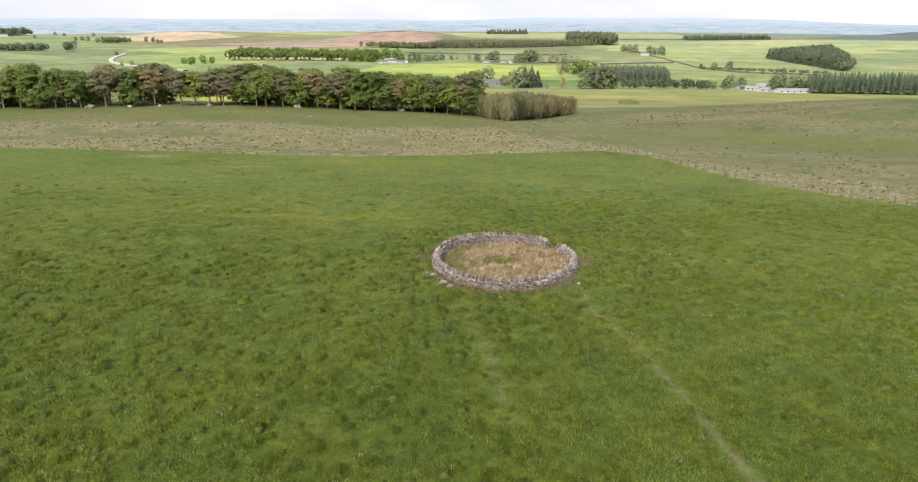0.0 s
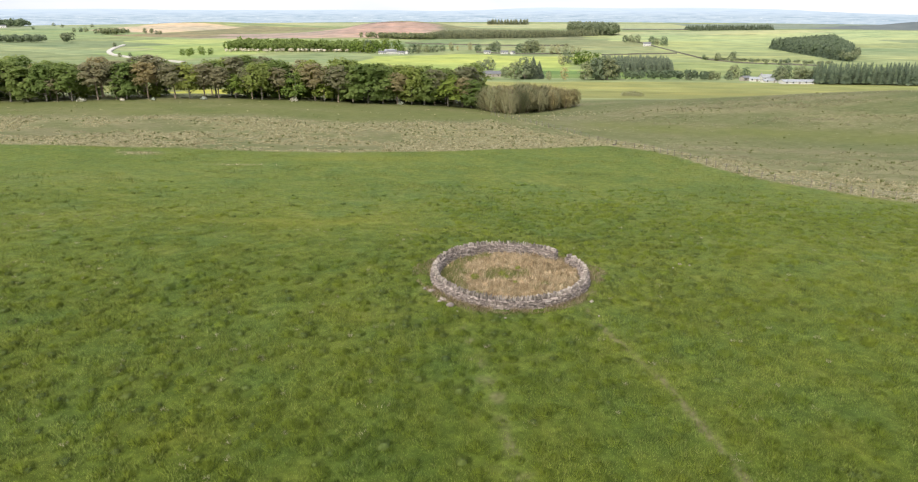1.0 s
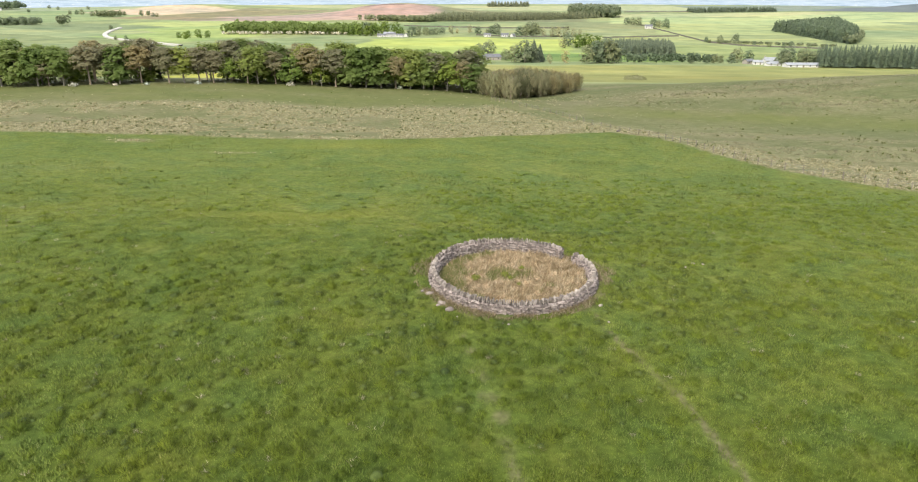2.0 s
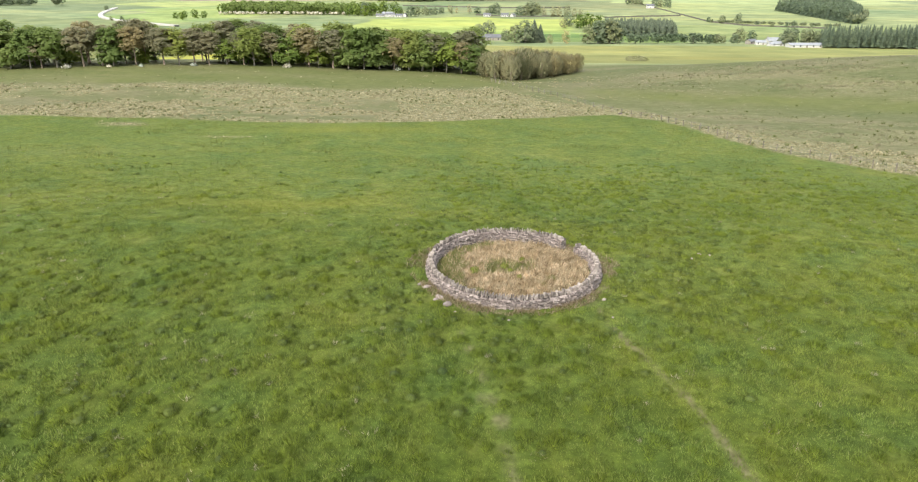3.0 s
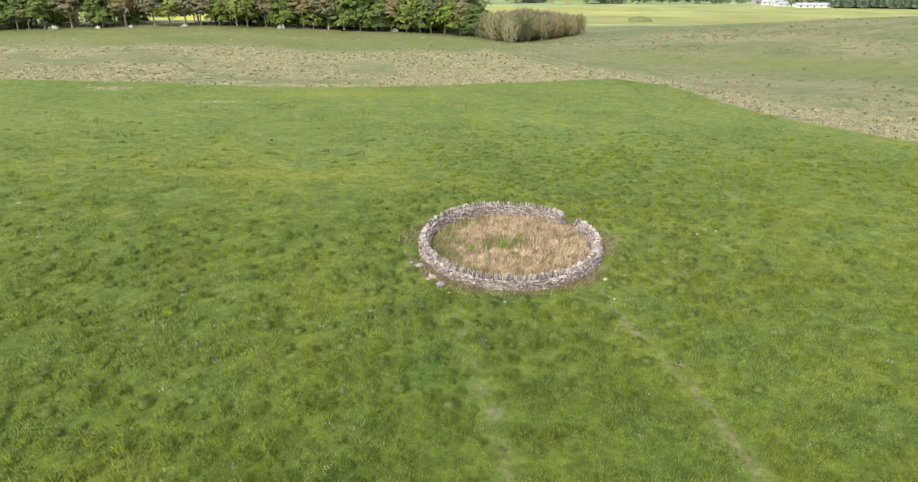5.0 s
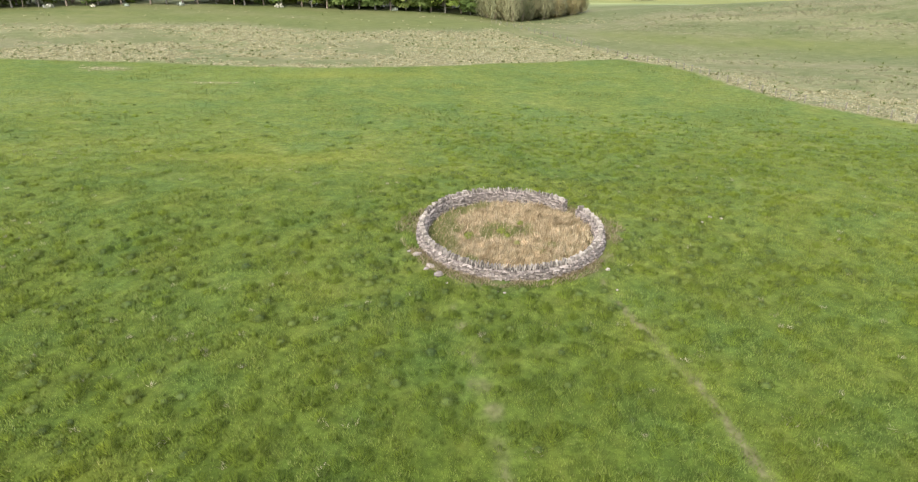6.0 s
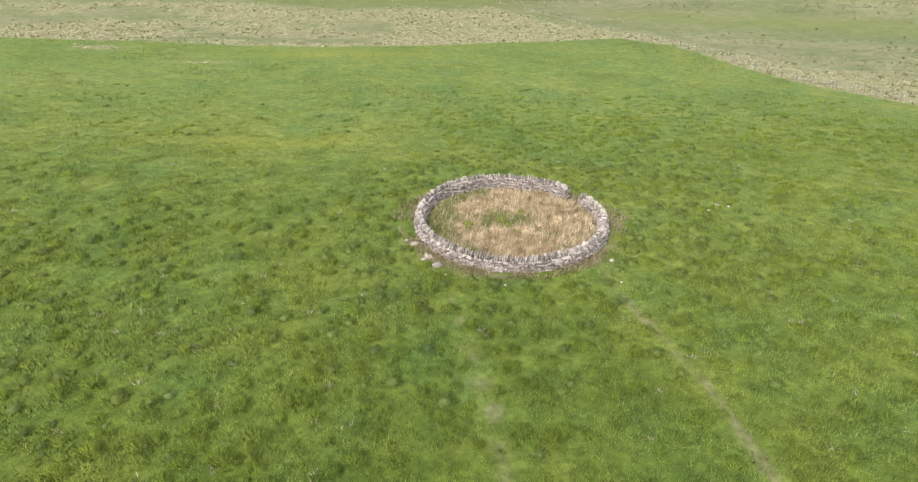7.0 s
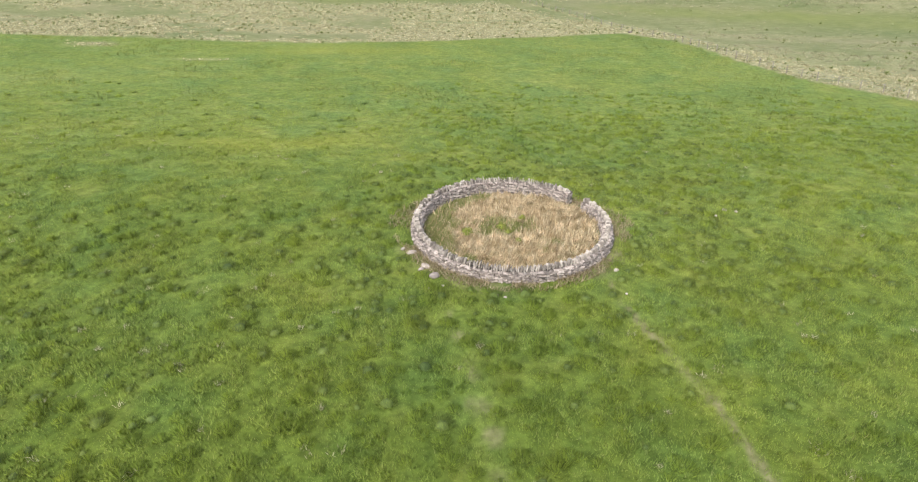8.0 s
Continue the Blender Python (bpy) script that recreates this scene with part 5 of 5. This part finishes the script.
def far_trees():
    """Single trees and copses of the valley."""
    rs = np.random.RandomState(43)
    G = "single trees of the valley"
    # x, y, height, kind
    rows = [(2, 486, 16, 0), (-6, 492, 13, 0), (9, 495, 20, 3), (14, 498, 16, 3), (4, 500, 18, 3), (33, 478, 10, 2), (21, 475, 7, 2), (-29, 540, 15, 0), (-37, 545, 12, 0), (-14, 520, 9, 0),
            (50.3, 484, 13, 0), (58, 488, 15, 0), (63, 490, 17, 0), (68, 488, 17, 0), (73, 492, 15, 0), (61, 498, 16, 0), (69, 500, 16, 0), (62, 700, 14, 1), (72, 705, 15, 1), (82, 700, 13, 1), (44, 690, 12, 2), (52, 720, 14, 0),
            (7, 900, 15, 0), (14, 905, 19, 0), (20, 905, 17, 0), (31, 905, 12, 2), (43, 900, 13, 2), (51, 898, 14, 2), (62, 902, 15, 2), (72, 905, 11, 2), (81, 912, 10, 2), (-2, 905, 13, 0),
            (-40, 890, 12, 0), (-58, 880, 10, 0), (243, 1134, 15, 0), (236, 1160, 12, 0), (230, 1175, 14, 0), (214, 1230, 14, 0), (205, 1240, 13, 0), (196, 1250, 13, 0), (236, 786, 9, 0), (258, 801, 10, 0),
            (225, 806, 6, 0), (300, 740, 6, 0), 
             (-1040, 1560, 12, 0), (-438, 813, 9, 1), (-430, 835, 11, 1), (-446, 838, 9, 1), (-420, 840, 9, 1), (-455, 830, 8, 1),
            (-150, 885, 14, 0), (-142, 892, 13, 0), (-206, 905, 15, 1), (-195, 925, 19, 1), (-180, 930, 17, 1), (-168, 905, 12, 1), (-100, 930, 11, 2), (-118, 900, 10, 0), (-110, 905, 9, 0),
            (175, 520, 11, 0), (186, 525, 9, 0), (208, 470, 12, 0), (196, 480, 11, 0), (203, 486, 13, 0), (146, 498, 6, 0), (152, 500, 7, 0), (133, 497, 6, 0), (158, 505, 6, 0),
            (-1384, 1806, 9, 0), (-1408, 1970, 10, 0), (-1167, 1665, 11, 0), (-1135, 1667, 13, 0), (-1150, 1668, 11, 0), (-1524, 2095, 11, 0), (-1280, 1921, 10, 0), (-1653, 2089, 12, 0),
            (-944, 1614, 13, 0), (-945, 1650, 11, 0), (-925, 1610, 11, 0), (-881, 1553, 10, 0), (-870, 1550, 9, 0),
            (-660, 1012, 7, 0), (-672, 1030, 7, 0), (-520, 790, 5, 0), (-500, 780, 6, 0), (-455, 735, 6, 0),
            (-132, 900, 11, 0), (-125, 903, 9, 0), (-88, 897, 7, 2), (-70, 893, 11, 2), (-95, 893, 6, 0), (-45, 878, 8, 0), (-33, 892, 15, 0),
            (-215, 900, 14, 1), (-228, 905, 15, 1), (-240, 910, 14, 1), (-222, 925, 17, 0), (210, 478, 11, 0), (216, 476, 10, 0), (195, 470, 10, 0), (222, 466, 8, 0), (166, 503, 7, 0),
            (262, 745, 5, 0), (275, 735, 5, 0), (288, 728, 5, 0), (310, 716, 5, 0), (322, 710, 5, 0)]
    base = {}
    for k, (x, y, h, kind) in enumerate(rows):
        key = (kind, k % 2)
        if key not in base:
            if kind == 3:
                ob = conifer((0, 0, 0), 200 + k, 9.0, 3.3, "dark conifer beside the farm buildings", G)
            else:
                mat = (M_HAZEDLEAF, M_LIME, M_TWIG)[kind]
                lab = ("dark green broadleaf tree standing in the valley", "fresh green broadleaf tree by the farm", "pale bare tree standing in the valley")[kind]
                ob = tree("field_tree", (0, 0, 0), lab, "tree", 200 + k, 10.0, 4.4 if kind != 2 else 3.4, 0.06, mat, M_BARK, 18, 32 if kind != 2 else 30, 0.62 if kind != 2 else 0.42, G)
            base[key] = ob
            ob.matrix_basis = pose(*at(x, y, -0.1), 0, 0, rs.rand() * 360)
        else:
            ob = copy_thing(base[key], pose(*at(x, y, -0.1), 0, 0, rs.rand() * 360))
        s = h / 10.0
        ob.scale = (s, s, s)


far_trees()


def woods():
    rs = np.random.RandomState(47)
    q = lambda *c, s=7: in_quad(rs, c, s)
    forest_block("long_plantation", "long dark conifer plantation across the valley", q((-185, 1345), (20, 1430), (185, 1560), (-170, 1440), s=9), 301, 14, 4.5, M_SPRUCE)
    forest_block("round_plantation", "dark rounded wood on the far slope", q((120, 1690), (215, 1560), (235, 1640), (150, 1800), s=9), 302, 24, 6.0, M_HAZEDLEAF, True)
    forest_block("skyline_wood", "small dark wood on the skyline", q((-108, 2380), (25, 2390), (25, 2440), (-108, 2440), s=11), 303, 17, 6, M_SPRUCE)
    forest_block("ridge_plantation", "low plantation along a far ridge", q((465, 1850), (675, 1870), (675, 1940), (465, 1930), s=11), 304, 13, 6, M_SPRUCE)
    forest_block("big_plantation", "large mixed conifer plantation on the valley side", q((388, 792), (436, 885), (575, 1270), (398, 1075), s=10), 305, 15, 5.4, M_SPRUCE)
    forest_block("mixed_plantation", "light green trees mixed through the large plantation", q((390, 805), (434, 890), (560, 1240), (402, 1070), s=15), 316, 15, 5.0, M_HAZEDLEAF, True)
    forest_block("plantation_edge", "lighter young trees along the plantation's lower edge", q((386, 783), (438, 876), (442, 886), (386, 798), s=7), 315, 11, 3.6, M_HAZEDLEAF, True)
    forest_block("spruce_belt", "tall belt of spruces behind the farm", q((213, 450), (300, 436), (330, 470), (222, 480), s=4.2), 306, 13.5, 2.8, M_SPRUCE)
    forest_block("valley_plantation", "dark plantation block in the valley", q((90, 608), (144, 612), (152, 690), (92, 700), s=4.4), 307, 11, 3.4, M_SPRUCE)
    forest_block("hedgerow_trees", "leafy hedgerow below the pasture", q((84, 492), (150, 502), (150, 506), (84, 497), s=4.2), 308, 7.0, 2.6, M_HAZEDLEAF, True)
    forest_block("farm_wood", "pale green wood behind the farmhouse", q((-425, 915), (-225, 935), (-215, 1000), (-435, 985), s=9), 309, 13, 5.5, M_LEAF, True)
    forest_block("blossom_hedge", "hawthorn hedge in white blossom before the wood", q((-420, 898), (-255, 925), (-255, 930), (-420, 903), s=8), 310, 4.5, 2.6, M_BLOSSOM, True)
    forest_block("left_wood", "dark wood by the white farm", q((-1720, 1990), (-1590, 2010), (-1600, 2080), (-1730, 2080), s=14), 311, 22, 8, M_HAZEDLEAF, True)
    forest_block("low_wood", "low dark wood between two fields", q((-990, 1158), (-912, 1166), (-912, 1190), (-990, 1190), s=8), 317, 12, 5.5, M_HAZEDLEAF, True)
    forest_block("field_copse", "dark round copse standing in a field", q((-846, 1152), (-838, 1152), (-836, 1160), (-844, 1160), s=5), 318, 18, 7.5, M_HAZEDLEAF, True)
    forest_block("slope_wood", "small dark wood on the slope", q((-1018, 1534), (-978, 1545), (-977, 1590), (-1022, 1582), s=9), 319, 13, 5.5, M_HAZEDLEAF, True)
    forest_block("heath_trees", "straggling trees below the heath", q((-230, 1330), (-180, 1335), (-180, 1360), (-330, 1370), s=12), 313, 11, 5, M_HAZEDLEAF, True)
    forest_block("mid_hedge", "low hedge across the fields", q((230, 800), (345, 742), (346, 745), (231, 803), s=8), 314, 3.0, 2.5, M_HAZEDLEAF, True)


woods()


# ---- buildings ----
def house(name, label, x, y, turn, w, d, h, rise, wall, roof, windows, chimneys=1, category="house", group="farm buildings of the valley"):
    ob = thing(name, at(x, y, -0.1), label, category, group)
    ob.rotation_euler = (0, 0, radians(turn))
    bm = bmesh.new()
    p = [(-w / 2, -d / 2, 0), (w / 2, -d / 2, 0), (w / 2, d / 2, 0), (-w / 2, d / 2, 0)]
    lo = [bm.verts.new(v) for v in p]
    hi = [bm.verts.new((a, b, h)) for a, b, _ in p]
    ridge = [bm.verts.new((-w / 2, 0, h + rise - 0.05)), bm.verts.new((w / 2, 0, h + rise - 0.05))]
    for k in (0, 2):
        bm.faces.new((lo[k], lo[k + 1], hi[k + 1], hi[k]))
    bm.faces.new((lo[1], lo[2], hi[2], ridge[1], hi[1]))
    bm.faces.new((lo[3], lo[0], hi[0], ridge[0], hi[3]))
    part("wall", bm, wall, ob)
    bm = bmesh.new()
    e = 0.35
    sl = rise / (d / 2)
    for s in (-1, 1):
        a = [(-w / 2 - e, s * (d / 2 + e), h - e * sl), (w / 2 + e, s * (d / 2 + e), h - e * sl), (w / 2 + e, 0, h + rise), (-w / 2 - e, 0, h + rise)]
        low = [bm.verts.new(v) for v in a]
        up = [bm.verts.new((v[0], v[1], v[2] + 0.18)) for v in a]
        bm.faces.new(up)
        bm.faces.new(low[::-1])
        for k in range(4):
            bm.faces.new((low[k], low[(k + 1) % 4], up[(k + 1) % 4], up[k]))
    r = part("roof", bm, roof, ob)
    for k in range(chimneys):
        bm = bmesh.new()
        cx = (-w / 2 + 0.5) if k == 0 else (w / 2 - 0.5)
        box(bm, cx, 0, h + rise + 0.5, 0.8, 0.6, 1.4)
        part("chimney", bm, M_FARMWALL, r)
    for k in range(windows):
        wx = -w / 2 + w * (k + 0.5) / windows
        bm = bmesh.new()
        if k == windows // 2:
            box(bm, wx, -d / 2 - 0.02, 1.05, 1.0, 0.12, 2.1)
            part("door", bm, M_TIMBER, ob)
        else:
            for z in ((1.5,) if h < 4 else (1.5, 4.0)):
                bm = bmesh.new() if z > 2 else bm
                box(bm, wx, -d / 2 - 0.01, z, 1.0, 0.08, 1.2)
                part("window", bm, M_GLASS, ob)
    return ob


house("farmhouse", "white two-storey farmhouse with a slate roof", -178, 884, 6, 13, 6, 3.6, 1.9, M_WHITEWALL, M_SLATE, 5, 2)
house("cottage", "white cottage with a slate roof beside the farmhouse", -192, 886, 4, 11, 6, 2.5, 1.6, M_WHITEWALL, M_SLATE, 4, 1)
house("cottage", "low white cottage in the farm's row", -165, 882, -4, 9, 6, 2.6, 1.6, M_WHITEWALL, M_SLATE, 3, 1)
house("cottage", "white gabled end house of the farm's row", -157, 884, 80, 7, 5, 3.0, 1.8, M_WHITEWALL, M_SLATE, 3, 1)
house("stone_barn", "pink-grey stone barn behind the farmhouse", -186, 908, 4, 14, 7, 3.4, 2.0, M_FARMWALL, M_TINROOF, 3, 0, "barn")
house("cottage", "white cottage beyond the bright pasture", -45, 866, 5, 9, 6, 2.6, 1.6, M_WHITEWALL, M_SLATE, 3, 1)
house("farmhouse", "white farmhouse beyond the bright pasture", -22, 884, -4, 10, 6, 2.8, 1.7, M_WHITEWALL, M_SLATE, 4, 2)
house("cottage", "white cottage with a slate roof among trees", -11, 888, 60, 7, 5, 2.4, 1.6, M_WHITEWALL, M_SLATE, 3, 1)
house("stone_barn", "long grey-roofed stone barn behind the wood", -27, 534, 4, 18, 8, 2.8, 2.2, M_FARMWALL, M_SLATE, 4, 0, "barn")
house("cattle_shed", "long low shed with a pale sheet roof and white wall", 200, 454, 4, 23, 9, 1.9, 1.2, M_WHITEWALL, M_TINROOF, 5, 0, "barn")
house("farm_shed", "small pale-roofed shed in the farmyard", 190, 478, 10, 8, 6, 1.9, 1.2, M_FARMWALL, M_TINROOF, 2, 0, "barn")
house("farm_shed", "small white shed in the farmyard", 181, 488, -8, 7, 5, 2.1, 1.3, M_WHITEWALL, M_TINROOF, 2, 0, "barn")
house("farm_shed", "low shed with a pale sheet roof in the farmyard", 186, 470, 14, 11, 5, 1.6, 1.0, M_WHITEWALL, M_TINROOF, 2, 0, "barn")
house("farm_shed", "open-fronted grey shed at the farmyard's end", 177, 497, 30, 7, 5, 2.4, 1.4, M_FARMWALL, M_SLATE, 2, 0, "barn")
house("farm_shed", "small grey-roofed shed between yard and barn", 198, 488, -12, 8, 5, 2.2, 1.3, M_WHITEWALL, M_SLATE, 2, 0, "barn")
house("cottage", "small white farm cottage in the yard", 194, 500, 6, 9, 6, 3.0, 2.0, M_WHITEWALL, M_TINROOF, 3, 1)
house("farmhouse", "white farmhouse before a dark wood", -1600, 1960, 30, 24, 9, 6, 3, M_WHITEWALL, M_SLATE, 5, 2)
house("cottage", "small pale cottage beside a field wall", 214, 1130, 0, 12, 7, 4, 2.5, M_WHITEWALL, M_SLATE, 3, 1)


ROAD = [(-685, 1080), (-647, 990), (-608, 911), (-572, 853), (-535, 810), (-487, 769), (-448, 740), (-380, 690)]


def road(knots, label):
    """Pale road that winds up out of the valley."""
    pts = []
    for k in range(len(knots) - 1):
        p0, p1, p2, p3 = (np.array(knots[max(0, min(len(knots) - 1, q))], float) for q in (k - 1, k, k + 1, k + 2))
        for u in np.arange(0, 1, 0.125):
            pts.append(tuple(0.5 * (2 * p1 + (p2 - p0) * u + (2 * p0 - 5 * p1 + 4 * p2 - p3) * u * u + (3 * p1 - p0 - 3 * p2 + p3) * u**3)))
    V, F = [], []
    for i, (x, y) in enumerate(pts):
        dx, dy = pts[min(i + 1, len(pts) - 1)][0] - pts[max(i - 1, 0)][0], pts[min(i + 1, len(pts) - 1)][1] - pts[max(i - 1, 0)][1]
        l = math.hypot(dx, dy)
        for s in (-3, 3):
            a, b = x - dy / l * s, y + dx / l * s
            V.append(at(a, b, 1.6))
        for s in (3, -3):
            V.append(at(x - dy / l * s, y + dx / l * s, -1.5))
    for i in range(len(pts) - 1):
        for k in range(4):
            F.append((4 * i + k, 4 * i + 4 + k, 4 * i + 4 + (k + 1) % 4, 4 * i + (k + 1) % 4))
    tagged(new("road", np_mesh("road", np.array(V), np.array(F), M_ROADTOP)), label, "road", kind="structure")


road(ROAD, "pale winding farm road between fields")


def field_wall(name, pts, h, label):
    """A drystone wall across the far fields."""
    V, F = [], []
    rs = np.random.RandomState(len(pts) + abs(int(pts[0][0])))
    run = []
    for (ax, ay), (bx, by) in zip(pts, pts[1:]):
        n = max(2, int(math.hypot(bx - ax, by - ay) / 8))
        run += [(ax + (bx - ax) * k / n, ay + (by - ay) * k / n) for k in range(n)]
    for i, (x, y) in enumerate(run):
        dx, dy = run[min(i + 1, len(run) - 1)][0] - run[max(i - 1, 0)][0], run[min(i + 1, len(run) - 1)][1] - run[max(i - 1, 0)][1]
        l = math.hypot(dx, dy) + 1e-6
        hh = h * (0.8 + 0.4 * rs.rand())
        for s, z in ((-0.5, -0.3), (-0.3, hh), (0.3, hh), (0.5, -0.3)):
            V.append(at(x - dy / l * s, y + dx / l * s, z))
    for i in range(len(run) - 1):
        for k in range(3):
            F.append((4 * i + k, 4 * i + 4 + k, 4 * i + 5 + k, 4 * i + k + 1))
    tagged(new(name, np_mesh(name, np.array(V), np.array(F), M_DYKE)), label, "field wall", kind="structure")


field_wall("field_wall_1", [(216, 1424), (225, 1044), (227, 805), (252, 748), (330, 704)], 1.6, "dark drystone field wall running down the slope")
field_wall("field_wall_2", [(110, 880), (160, 905), (226, 925)], 1.8, "drystone wall above the pasture")
field_wall("field_wall_4", [(-210, 1185), (-132, 1149), (-27, 1119), (90, 1130)], 2.0, "drystone wall across the upper fields")
field_wall("field_wall_5", [(284, 1899), (430, 1905), (600, 1890)], 2.4, "drystone wall along the far ridge")
field_wall("field_wall_3", [(-60, 870), (0, 893), (90, 915)], 1.6, "drystone wall behind the bright pasture")


def fence():
    """Post and wire fence along the field's far edge."""
    pts = [(-11, 141), (-8.6, 137), (-1, 126), (6.4, 113), (12.2, 103), (19, 91.5), (25.5, 82), (31.5, 59), (36.5, 45), (45.5, 34), (52, 29), (64, 19)]
    ob = thing("wire_fence", at(*pts[0]), "old post and wire fence along the field's edge", "fence")
    ox, oy, oz = ob.location
    bm = bmesh.new()
    box(bm, 0, 0, 0.5, 0.11, 0.11, 1.3)
    me = bpy.data.meshes.new("post")
    bm.to_mesh(me)
    bm.free()
    me.materials.append(M_TIMBER)
    spots = []
    for (ax, ay), (bx, by) in zip(pts, pts[1:]):
        n = max(1, round(math.hypot(bx - ax, by - ay) / 3.0))
        spots += [(ax + (bx - ax) * k / n, ay + (by - ay) * k / n) for k in range(n)]
    for k, (x, y) in enumerate(spots):
        p = new("post", me)
        p.parent = ob
        p.matrix_basis = pose(x - ox, y - oy, at(x, y)[2] - oz, (k * 37 % 9) - 4, (k * 53 % 11) - 5, k * 40)
    for z in (0.5, 0.8, 1.05):
        V, F = tube([(x - ox, y - oy, at(x, y)[2] - oz + z) for x, y in spots], [0.008] * len(spots), 4)
        part("wire", np_mesh("wire", V, F), M_WIRE, ob)


fence()
